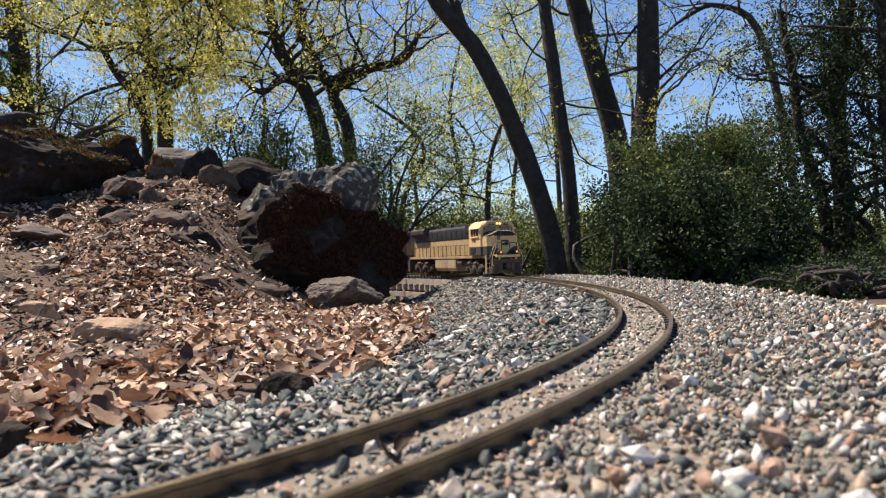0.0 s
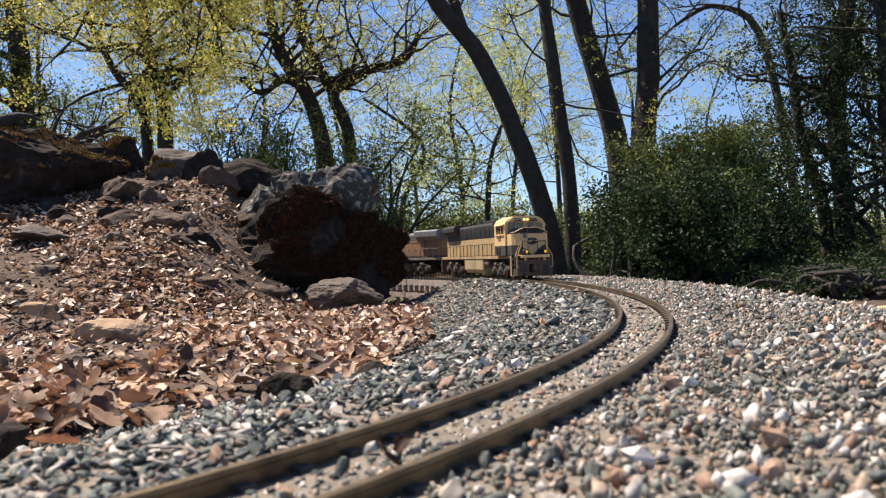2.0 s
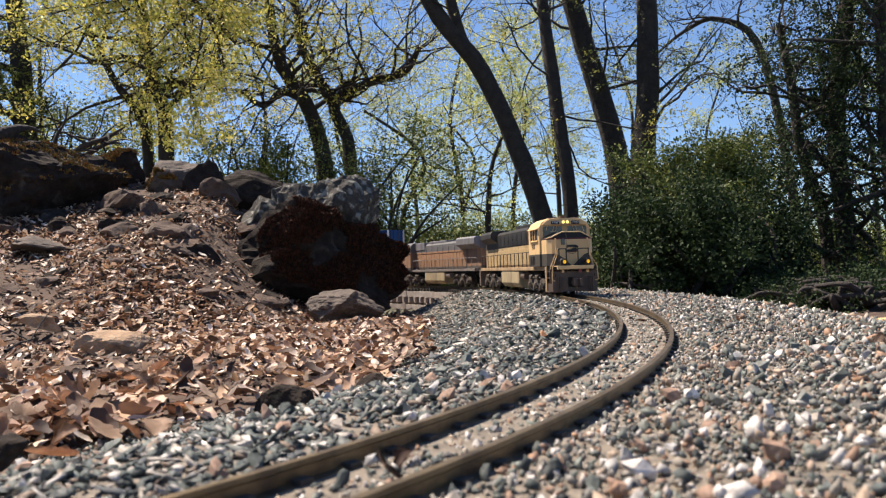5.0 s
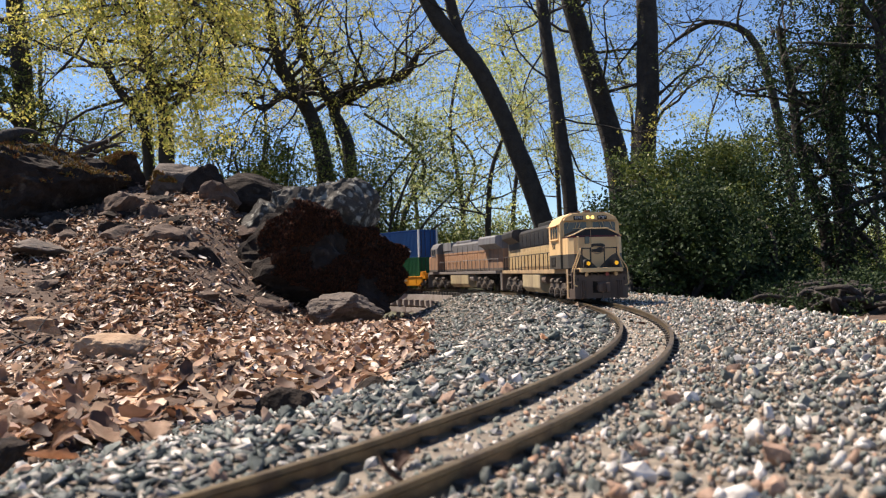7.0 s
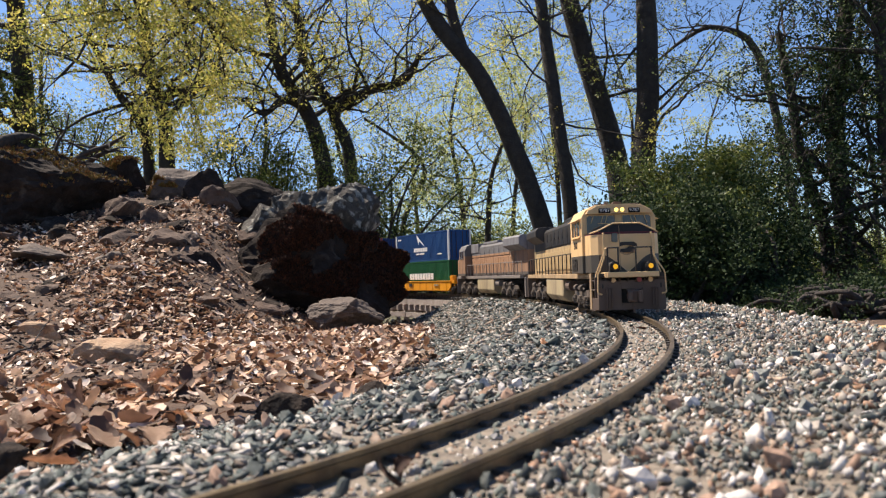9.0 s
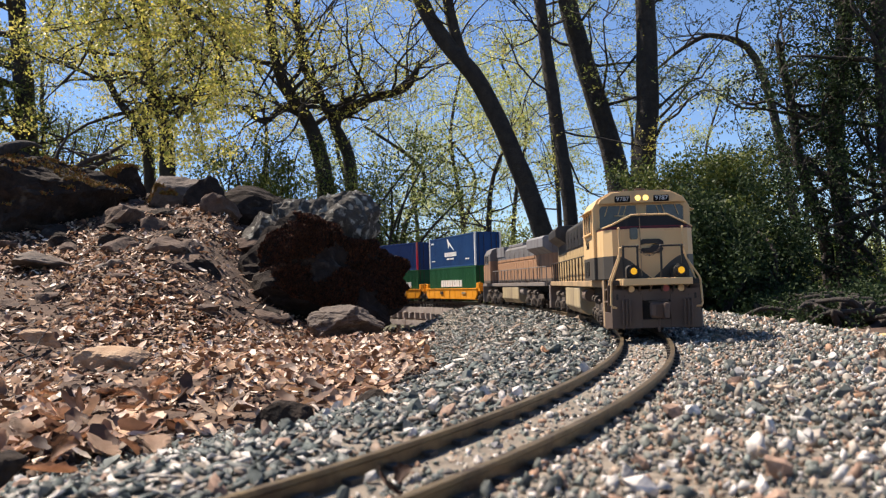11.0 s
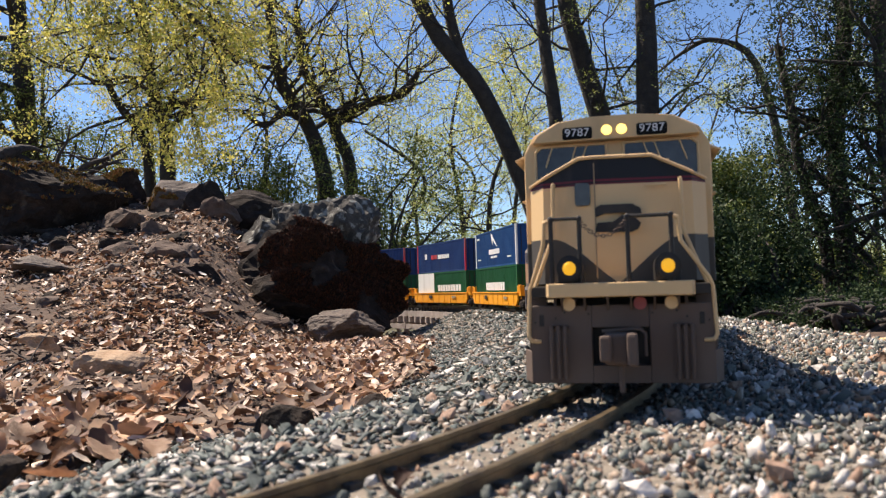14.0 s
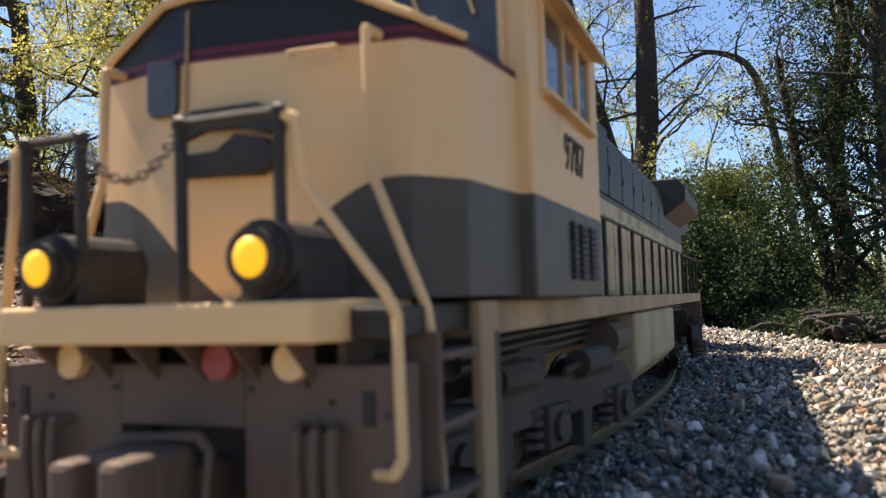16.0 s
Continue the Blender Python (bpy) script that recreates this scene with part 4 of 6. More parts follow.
    for x in posts:
        bm = bmesh.new()
        pipe(bm, [Vector((x, 0.3765, 0.0585)), Vector((x, 0.3770, 0.0915))], 0.0012, 8)
        bmesh.ops.create_icosphere(bm, subdivisions=1, radius=0.0019, matrix=Matrix.Translation((x, 0.377, 0.0920)))
        part("railing_post", bm, M_DARK, loco)
    for a, b in ((0, 1), (2, 3)):
        bm = bmesh.new()
        pipe(bm, [Vector((posts[a], 0.377, 0.0922)), Vector((posts[b], 0.377, 0.0922))], 0.0010, 8)
        part("railing_bar", bm, M_DARK, loco)
    bm = bmesh.new()
    n = 15
    for i in range(n):
        t = (i + 0.5) / n
        x = posts[1] + (posts[2] - posts[1]) * t
        z = 0.0912 - 0.0085 * (1 - (2 * t - 1) ** 2)
        m = Matrix.Translation((x, 0.3772, z)) @ Matrix.Rotation((math.pi / 2) * (i % 2), 4, "X")
        ang = [k * math.pi / 4 for k in range(8)]
        ringp = [m @ Vector((math.cos(a) * 0.0014, math.sin(a) * 0.0008, 0)) for a in ang]
        for p, q in zip(ringp, ringp[1:] + ringp[:1]):
            rod(bm, p, q, 0.00030, 5)
    part("chain", bm, M_FRAME, loco, "small dusty link chain")
    # cream grab irons that bend outwards down to the steps
    for e in (-1, 1):
        bm = bmesh.new()
        pipe(bm, [Vector((e * 0.0345, 0.3500, 0.1130)), Vector((e * 0.0345, 0.3560, 0.1125)), Vector((e * 0.0350, 0.3565, 0.0865)), Vector((e * 0.0355, 0.3570, 0.0840)),
                  Vector((e * 0.0465, 0.3560, 0.0570)), Vector((e * 0.0475, 0.3560, 0.0500)), Vector((e * 0.0485, 0.3540, 0.0100))], 0.0011, 8)
        part("grab_iron", bm, M_CREAM, loco, "bent cream grab iron")
        x0 = posts[3] if e < 0 else posts[0]
        bm = bmesh.new()
        pipe(bm, [Vector((x0, 0.377, 0.0918)), Vector((x0 + e * 0.0035, 0.3765, 0.0905)), Vector((x0 + e * 0.0045, 0.3760, 0.0790)),
                  Vector((e * 0.0455, 0.3725, 0.0605)), Vector((e * 0.0475, 0.3715, 0.0560)), Vector((e * 0.0485, 0.3725, 0.0320)), Vector((e * 0.0470, 0.3730, 0.0295)), Vector((e * 0.0425, 0.3705, 0.0290))], 0.0011, 8)
        part("grab_iron", bm, M_CREAM, loco, "bent cream grab iron")
        bm = bmesh.new()
        pipe(bm, [Vector((e * 0.016, 0.3492, 0.1065)), Vector((e * 0.016, 0.3512, 0.1065)), Vector((e * 0.027, 0.3505, 0.1065)), Vector((e * 0.027, 0.3475, 0.1065))], 0.0006, 6)
        if e < 0:
            bmesh.ops.translate(bm, verts=bm.verts, vec=(0, 0.005, 0.0035))
            part("nose_grab", bm, M_CREAM, nose)
        else:
            bm.free()
    # long hood
    bm = bmesh.new()
    prism(bm, [(-0.0315, 0.058), (-0.0315, 0.1430), (-0.0260, 0.1500), (0.0260, 0.1500), (0.0315, 0.1430), (0.0315, 0.058)], "y", -0.362, 0.2215, 0.0010)
    hood = part("long_hood", bm, M_HOOD, loco, "dark hood with a cream lower band")
    hood_doors(hood, -0.20, 0.205, 17, 0.0320, 0.0605, 0.1010, M_HOOD)
    hood_doors(hood, -0.20, 0.205, 9, 0.0320, 0.1110, 0.1380, M_HOOD)
    bm = bmesh.new()
    prism(bm, [(-0.0315, 0.124), (-0.0505, 0.137), (-0.0505, 0.149), (-0.044, 0.156), (0.044, 0.156), (0.0505, 0.149), (0.0505, 0.137), (0.0315, 0.124)], "y", -0.352, -0.205, 0.001)
    part("radiator", bm, M_HOOD, hood, "black flared radiator housing")
    for y in (-0.32, -0.285, -0.25):
        bm = bmesh.new()
        rod(bm, (0, y, 0.155), (0, y, 0.1585), 0.015, 20)
        part("radiator_fan", bm, M_DARK, hood)
    bm = bmesh.new()
    box(bm, -0.024, 0.024, 0.02, 0.13, 0.149, 0.1575, 0.0015)
    box(bm, -0.012, 0.012, -0.07, -0.03, 0.149, 0.1610, 0.0015)
    box(bm, -0.036, 0.036, 0.145, 0.215, 0.128, 0.1530, 0.0015)
    part("exhaust_hatch", bm, M_HOOD, hood)
    for e in (-1, 1):
        handrail(loco, e, -0.345, 0.205, 15, 0.0465, 0.058, 0.0905, M_DARK)
    bm = bmesh.new()
    box(bm, -0.0475, 0.0475, -0.384, -0.376, 0.006, 0.050, 0.0008)
    part("rear_pilot", bm, M_FRAME, loco)
    coupler(loco, 0.372, -1, M_FRAME)
    return loco


def second_locomotive():
    loco = tagged(new("locomotive"), "faded orange and grey model diesel locomotive, coupled cab last", "model locomotive", "train")
    under_parts(loco, M_GREYFRAME, M_GREYFRAME, M_TANK, M_TRUCK, 0.385, -0.385, 0.208)
    bm = bmesh.new()
    prism(bm, [(-0.031, 0.058), (-0.031, 0.140), (-0.024, 0.147), (0.024, 0.147), (0.031, 0.140), (0.031, 0.058)], "y", -0.235, 0.355, 0.001)
    hood = part("long_hood", bm, M_GREYHOOD, loco, "faded orange hood under a grey roof")
    hood_doors(hood, -0.22, 0.24, 18, 0.0316, 0.0605, 0.1080, M_GREYHOOD)
    hood_doors(hood, -0.22, 0.20, 8, 0.0316, 0.1120, 0.1340, M_GREYHOOD)
    bm = bmesh.new()
    prism(bm, [(-0.031, 0.118), (-0.052, 0.131), (-0.052, 0.149), (-0.046, 0.154), (0.046, 0.154), (0.052, 0.149), (0.052, 0.131), (0.031, 0.118)], "y", 0.205, 0.352, 0.001)
    part("radiator", bm, M_GREYTOP, hood, "grey winged radiator housing")
    bm = bmesh.new()
    box(bm, -0.026, 0.026, -0.10, 0.06, 0.146, 0.1535, 0.0015)
    box(bm, -0.034, 0.034, -0.225, -0.13, 0.125, 0.1520, 0.0015)
    part("roof_hatch", bm, M_GREYTOP, hood)
    bm = bmesh.new()
    prism(bm, [(-0.0520, 0.058), (-0.0520, 0.1360), (-0.0440, 0.1490), (-0.0300, 0.1545), (0.0300, 0.1545), (0.0440, 0.1490), (0.0520, 0.1360), (0.0520, 0.058)], "y", -0.318, -0.235, 0.001)
    cab = part("cab", bm, M_GREYHOOD, loco, "faded orange cab")
    bm = bmesh.new()
    prism(bm, [(-0.046, 0.058), (-0.046, 0.108), (-0.022, 0.119), (0.022, 0.119), (0.046, 0.108), (0.046, 0.058)], "y", -0.366, -0.318, 0.002)
    part("nose", bm, M_GREYHOOD, loco)
    for e in (-1, 1):
        bm = bmesh.new()
        for y0, y1 in ((-0.303, -0.283), (-0.279, -0.259)):
            box(bm, *sorted((e * 0.049, e * 0.0523)), y0, y1, 0.112, 0.133, 0.0006)
        part("side_window", bm, M_GLASS, cab, "dark side panes")
        bm = bmesh.new()
        for y in (-0.305, -0.281, -0.257):
            box(bm, *sorted((e * 0.0515, e * 0.0532)), y - 0.0012, y + 0.0012, 0.110, 0.135, 0.0003)
        for z in (0.111, 0.134):
            box(bm, *sorted((e * 0.0515, e * 0.0532)), -0.305, -0.257, z - 0.001, z + 0.001, 0.0003)
        part("side_window_frame", bm, M_GREYTOP, cab)
        handrail(loco, e, -0.225, 0.355, 16, 0.0465, 0.058, 0.0900, M_GREYFRAME)
        bm = bmesh.new()
        box(bm, -0.0470, 0.0470, e * 0.378 - 0.004, e * 0.378 + 0.004, 0.006, 0.052, 0.0008)
        part("pilot", bm, M_GREYFRAME, loco)
        coupler(loco, 0.365, e, M_FRAME)
    return loco


def squeeze_body(loco, kx, ky):
    """Fits a body's proportions; bogies keep theirs."""
    done = set()
    for ob in loco.children_recursive:
        if ob.name.startswith(("bogie", "wheelset")):
            continue
        ob.location = (ob.location.x * kx, ob.location.y * ky, ob.location.z)
        if ob.data.name not in done:
            done.add(ob.data.name)
            ob.data.transform(Matrix.Diagonal((kx, ky, 1, 1)))


def container(length, height, mat, label, posts=None):
    """A ribbed steel box with corner castings, end doors and bars for its writing."""
    c = tagged(new("shipping_container"), label, "shipping container", "train load")
    w = 0.0415
    bm = bmesh.new()
    box(bm, -w + 0.0012, w - 0.0012, -length / 2 + 0.001, length / 2 - 0.001, 0.001, height - 0.0008)
    part("body", bm, mat, c)
    n = int(length / 0.0085)
    for e in (-1, 1):
        bm = bmesh.new()
        for i in range(n):
            y = -length / 2 + 0.008 + (length - 0.016) * i / (n - 1)
            box(bm, *sorted((e * (w - 0.0014), e * (w - 0.0004))), y - 0.0022, y + 0.0022, 0.006, height - 0.006)
        tagged(part("corrugation", bm, mat, c), kind="stuff")
    for e in (-1, 1):
        for y in (-length / 2, length / 2):
            bm = bmesh.new()
            box(bm, *sorted((e * (w - 0.0040), e * (w + 0.0006))), y - 0.0035, y + 0.0035, 0, height, 0.0003)
            part("corner_post", bm, posts or mat, c)
    bm = bmesh.new()
    for e in (-1, 1):
        for z in (0.0, height - 0.004):
            box(bm, *sorted((e * (w - 0.003), e * (w + 0.0003))), -length / 2, length / 2, z, z + 0.004, 0.0003)
    for y in (-length / 2, length / 2):
        for z in (0.0, height - 0.004):
            box(bm, -w, w, y - 0.0015, y + 0.0015, z, z + 0.004, 0.0003)
    part("frame_rail", bm, mat, c)
    for x in (-0.028, -0.012, 0.012, 0.028):
        for y in (-length / 2 - 0.001, length / 2 + 0.001):
            bm = bmesh.new()
            rod(bm, (x, y, 0.005), (x, y, height - 0.005), 0.0009, 6)
            part("lock_bar", bm, M_DARK, c)
    return c


def bars(parent, e, y0, z0, runs, h, mat, name="writing_bar"):
    """Unreadable or branded writing as plain bars on a side."""
    for a, b in runs:
        bm = bmesh.new()
        box(bm, *sorted((e * 0.0405, e * 0.0422)), y0 + a, y0 + b, z0, z0 + h)
        part(name, bm, mat, parent)


def swoosh(parent, e, y0, z0, s):
    bm = bmesh.new()
    k = -e
    prism(bm, [(y0 - k * 1.0 * s, z0), (y0 + k * 0.7 * s, z0 + 1.1 * s), (y0 + k * 0.35 * s, z0 + 0.2 * s), (y0 + k * 0.15 * s, z0 + 0.55 * s)], "x", *sorted((e * 0.0405, e * 0.0420)))
    part("emblem", bm, M_WHITE, parent, "plain white swept emblem")


def well_car():
    car = tagged(new("container_well_car"), "amber yellow model container well car", "railway car", "train")
    L = 0.252
    bm = bmesh.new()
    for e in (-1, 1):
        prism(bm, [(-0.215, 0.013), (0.215, 0.013), (0.232, 0.026), (0.232, 0.044), (-0.232, 0.044), (-0.232, 0.026)], "x", *sorted((e * 0.0445, e * 0.0490)), 0.0008)
        for k in range(9):
            y = -0.20 + k * 0.05
            box(bm, *sorted((e * 0.0485, e * 0.0500)), y - 0.0015, y + 0.0015, 0.016, 0.043, 0.0003)
        box(bm, *sorted((e * 0.0440, e * 0.0508)), -0.234, 0.234, 0.0425, 0.0455, 0.0005)
    part("side_sill", bm, M_YELLOW, car)
    bm = bmesh.new()
    box(bm, -0.045, 0.045, -0.225, 0.225, 0.0115, 0.0140)
    part("well_floor", bm, M_YELLOW, car)
    for e in (-1, 1):
        bm = bmesh.new()
        box(bm, -0.046, 0.046, *sorted((e * 0.215, e * 0.250)), 0.036, 0.0460, 0.001)
        box(bm, -0.020, 0.020, *sorted((e * 0.222, e * 0.250)), 0.046, 0.056, 0.0015)
        box(bm, *(-0.046, -0.034), *sorted((e * 0.222, e * 0.244)), 0.046, 0.061, 0.0015)
        box(bm, *(0.034, 0.046), *sorted((e * 0.222, e * 0.244)), 0.046, 0.061, 0.0015)
        part("end_platform", bm, M_YELLOW, car)
        for x in (-0.046, 0.046):
            bm = bmesh.new()
            pipe(bm, [Vector((x, e * 0.250, 0.030)), Vector((x, e * 0.254, 0.030)), Vector((x, e * 0.254, 0.062)), Vector((x, e * 0.236, 0.062)), Vector((x, e * 0.236, 0.046))], 0.0008, 6)
            for z in (0.038, 0.046, 0.054):
                rod(bm, (x, e * 0.254, z), (x * 0.82, e * 0.254, z), 0.0007, 6)
            part("ladder", bm, M_YELLOW, car)
        bogie(car, e * 0.215, (-0.026, 0.026), M_TRUCK, 0.033)
        bm = bmesh.new()
        box(bm, -0.005, 0.005, *sorted((e * 0.24, e * 0.268)), 0.022, 0.030, 0.001)
        part("coupler", bm, M_FRAME, car)
        bars(car, e, 0.07 * -e - 0.012, 0.027, [(0, 0.024)], 0.010, M_DARK, "lettered_panel")
        bars(car, e, 0.13 * e - 0.015, 0.028, [(0, 0.009), (0.011, 0.020), (0.022, 0.030)], 0.007, M_TANK, "lettered_panel")
    for ob in car.children:
        if ob.name.startswith("lettered_panel"):
            for v in ob.data.vertices:
                v.co.x += 0.0092 if v.co.x > 0 else -0.0092
    return car


def loaded_car(kind):
    car = well_car()
    load = []
    if kind == 0:
        lo = container(0.415, 0.098, M_CGREEN, "green ribbed shipping container resting in the well car")
        bars(lo, -1, 0.02, 0.040, [(0, 0.012), (0.015, 0.027), (0.030, 0.042), (0.045, 0.057), (0.060, 0.072), (0.075, 0.087), (0.090, 0.102)], 0.013, M_WHITE)
        bars(lo, 1, -0.095, 0.036, [(k * 0.0215, k * 0.0215 + 0.0165) for k in range(9)], 0.021, M_WHITE)
        up = container(0.415, 0.098, M_BLUE, "deep blue shipping container stacked on the green one", M_CWHITE)
        swoosh(up, 1, -0.005, 0.052, 0.036)
        bars(up, 1, -0.055, 0.034, [(k * 0.0185, k * 0.0185 + 0.0145) for k in range(6)], 0.013, M_WHITE)
        bars(up, 1, -0.035, 0.024, [(0, 0.024), (0.030, 0.062)], 0.005, M_WHITE)
        bars(up, 1, 0.13, 0.020, [(0, 0.008), (0.011, 0.030)], 0.004, M_WHITE)
        bars(up, 1, -0.185, 0.022, [(0, 0.032)], 0.003, M_WHITE)
        bars(up, 1, -0.19, 0.080, [(0, 0.010), (0.013, 0.026)], 0.005, M_WHITE)
    elif kind == 1:
        lo = container(0.415, 0.098, M_CGREEN, "green shipping container with a white end resting in the well car")
        bm = bmesh.new()
        box(bm, 0.0400, 0.0421, -0.206, -0.055, 0.002, 0.096)
        part("white_panel", bm, M_CWHITE, lo, "white painted panel")
        bars(lo, 1, -0.02, 0.036, [(k * 0.0215, k * 0.0215 + 0.0165) for k in range(9)], 0.020, M_WHITE)
        up = container(0.415, 0.098, M_NAVY, "dark blue shipping container with red corner posts, stacked", M_RED)
        bars(up, 1, -0.075, 0.044, [(0, 0.022), (0.026, 0.050)], 0.014, M_RED)
        bars(up, 1, -0.015, 0.044, [(k * 0.0165, k * 0.0165 + 0.0130) for k in range(6)], 0.013, M_WHITE)
        bars(up, 1, -0.135, 0.046, [(0, 0.018)], 0.018, M_WHITE)
    else:
        lo = container(0.415, 0.098, M_CGREEN, "green ribbed shipping container resting in the well car")
        up = container(0.415, 0.098, M_NAVY, "dark blue shipping container stacked on the green one", M_RED)
    return car, lo, up


RUN = [(0, 1.995), (1.5, 1.79), (3.5, 1.52), (7, 1.118), (9, 0.856), (12, 0.462), (12.5, 0.392), (13.5, 0.235), (14.5, 0.089), (15, 0.017), (15.5, -0.060), (16, -0.127)]
RUN_T, RUN_S = np.array([t for t, _ in RUN]), np.array([q for _, q in RUN])
RUN_V = np.gradient(RUN_S, RUN_T)


def run(t):
    """How far up the track the leading pivot of the train stands at t seconds."""
    k = int(np.clip(np.searchsorted(RUN_T, t) - 1, 0, len(RUN) - 2))
    h = RUN_T[k + 1] - RUN_T[k]
    u = (t - RUN_T[k]) / h
    return float((1 + 2 * u) * (1 - u) ** 2 * RUN_S[k] + u * (1 - u) ** 2 * h * RUN_V[k] + u * u * (3 - 2 * u) * RUN_S[k + 1] + u * u * (u - 1) * h * RUN_V[k + 1])


def ride(s_front, span, front_side=0.0, rear_side=0.0):
    """The pose of a vehicle whose pivots stand on the track at s_front and span metres behind."""
    a = on_track(s_front, front_side)
    b = on_track(s_front + span, rear_side)
    d = (a - b).normalized()
    return Matrix.Translation((a + b) / 2) @ Matrix.Rotation(math.atan2(d.y, d.x) - math.pi / 2, 4, "Z")


VEHICLES = []      # thing, lead of its front pivot behind the train's first, span, height
VEHICLES.append((lead_locomotive(), 0.0, 0.457, 0.0))
squeeze_body(VEHICLES[0][0], 0.965, 1.0)
for ob in VEHICLES[0][0].children:
    if ob.name.startswith("cab"):
        for q in [ob] + list(ob.children_recursive):
            q.data = q.data.copy()
            q.data.transform(Matrix.Diagonal((1.055, 1, 1, 1)))
            q.location.x *= 1.055
VEHICLES.append((second_locomotive(), 0.775, 0.416, 0.0))
squeeze_body(VEHICLES[1][0], 0.965, 0.91)
for q in range(3):
    car_, lo_, up_ = loaded_car(q)
    lead_ = 1.380 + q * 0.535
    VEHICLES.append((car_, lead_, 0.43, 0.0))
    VEHICLES.append((lo_, lead_, 0.43, 0.0145))
    VEHICLES.append((up_, lead_, 0.43, 0.0145 + 0.0985))


def sway(t):
    """How the leading body sits over its bogies once it is well into the bend: inward shift at both pivots, and height."""
    k = float(smoothstep(9.0, 12.0, t))
    return -0.004 * k + 0.008 * float(smoothstep(14.8, 16.0, t)), -0.008 * k, 0.0015 * k


def body_pose(index, t):
    ob, lead, span, z = VEHICLES[index]
    f, r, up = sway(t) if index == 0 else (0.0, 0.0, 0.0)
    return Matrix.Translation((0, 0, z + up)) @ ride(run(t) + lead, span, f, r)


def motions():
    times = [i * 0.5 for i in range(33)]
    index = {}
    for i, (ob, lead, span, z) in enumerate(VEHICLES):
        index[ob] = i
        walk(ob, [(t, body_pose(i, t)) for t in times])
    for truck, owner, y in KEYED_TRUCKS:
        i = index[owner]
        _, lead, span, z = VEHICLES[i]
        rows = []
        for t in times:
            s = run(t) + lead + (0 if y > 0 else span)
            rows.append((t, body_pose(i, t).inverted() @ Matrix.Translation(on_track(s)) @ Matrix.Rotation(track_heading(s) + math.pi / 2, 4, "Z")))
        walk(truck, rows)
    spin = [i * 0.16 for i in range(101)]
    for w, a in KEYED_WHEELS:
        rows = []
        for t in spin:
            rows.append((t, Matrix.Translation((0, a, WHEEL_R)) @ Matrix.Rotation((run(t) - run(0)) / WHEEL_R, 4, "X")))
        walk(w, rows)

# ---- rocks ----
def rock_mesh(name, size, seed, mat, sub=4, rough=0.22, sharp=9, taper=0.0):
    rng = np.random.default_rng(seed)
    bm = bmesh.new()
    bmesh.ops.create_icosphere(bm, subdivisions=sub, radius=1.0)
    cuts = [(Vector(rng.normal(size=3)).normalized(), rng.uniform(0.45, 0.82)) for _ in range(sharp + 2)]
    o = Vector(rng.uniform(0, 50, 3))
    for v in bm.verts:
        for c, h in cuts:
            e = v.co.dot(c) - h
            if e > 0:
                v.co -= c * e * 0.97
        p = v.co
        k = 0.9 * rough * noise.fractal(p * 1.3 + o, 1.0, 2.0, 5) + 0.22 * rough * noise.ridged_multi_fractal(p * 3.1 + o, 0.9, 2.1, 5, 1.0, 2.0)
        k += 0.12 * rough * noise.fractal(p * 16 + o, 0.9, 2.0, 3) + 0.22 * rough * abs(noise.noise(Vector((p.x * 3, p.y * 3, p.z * 14)) + o))
        v.co = v.co * (1 + k)
        q = 1 - taper * max(0.0, v.co.z + 0.4)
        v.co.x, v.co.y = v.co.x * q, v.co.y * q
        v.co = Vector((v.co.x * size[0] / 2, v.co.y * size[1] / 2, v.co.z * size[2] / 2))
    return finish(name, bm, mat)


def rock(label, at, size, seed, mat, turn=(0, 0, 0), sub=4, rough=0.22, name="boulder", sink=0.0, sharp=9, taper=0.0):
    """A rock; at: the middle of its base."""
    ob = new(name, rock_mesh(name, size, seed, mat, sub, rough, sharp, taper))
    ob.matrix_basis = pose(at[0], at[1], at[2] + size[2] * 0.36 - sink, *turn)
    return tagged(ob, label, "rock", "rocks of the bank")


def moss_on(ob, count, size, mat, name, label, low=-1.0, high=9.0, up=0.15, seed=3, cover=-0.12):
    """Cushions of moss over the upper faces of a rock, in tufts of small blades."""
    rng = np.random.default_rng(seed)
    me, mw = ob.data, ob.matrix_basis
    polys = [p for p in me.polygons if (mw.to_3x3() @ p.normal).z > up and low < (mw @ p.center).z < high]
    polys = [p for p in polys if noise.noise(p.center * 9 + Vector((seed, 0, 0))) > cover]
    if not polys:
        return
    blade = []
    for _ in range(6):
        a = rng.uniform(0, 6.28, 5)
        vs, fs = [], []
        for i in range(5):
            d = Vector((math.cos(a[i]), math.sin(a[i]), rng.uniform(0.4, 1.6))).normalized()
            w = d.cross(Vector((0, 0, 1))).normalized() * 0.22
            b = len(vs)
            vs += [tuple(-w), tuple(w), tuple(d)]
            fs.append((b, b + 1, b + 2))
        blade.append((np.array(vs), np.array(fs)))
    pts = []
    for _ in range(count):
        p = polys[rng.integers(len(polys))]
        vs = [me.vertices[i].co for i in p.vertices]
        w = rng.dirichlet((1, 1, 1))
        pts.append(sum((vs[i] * w[i] for i in range(3)), Vector()))
    m = scatter(name, blade, np.array([q[:] for q in pts]), rng.uniform(0.6, 1.3, count) * size, rng, mat, False, 0.7)
    m.parent = ob
    m["label"] = label


def base(x, y):
    return (x, y, ground_at(x, y))


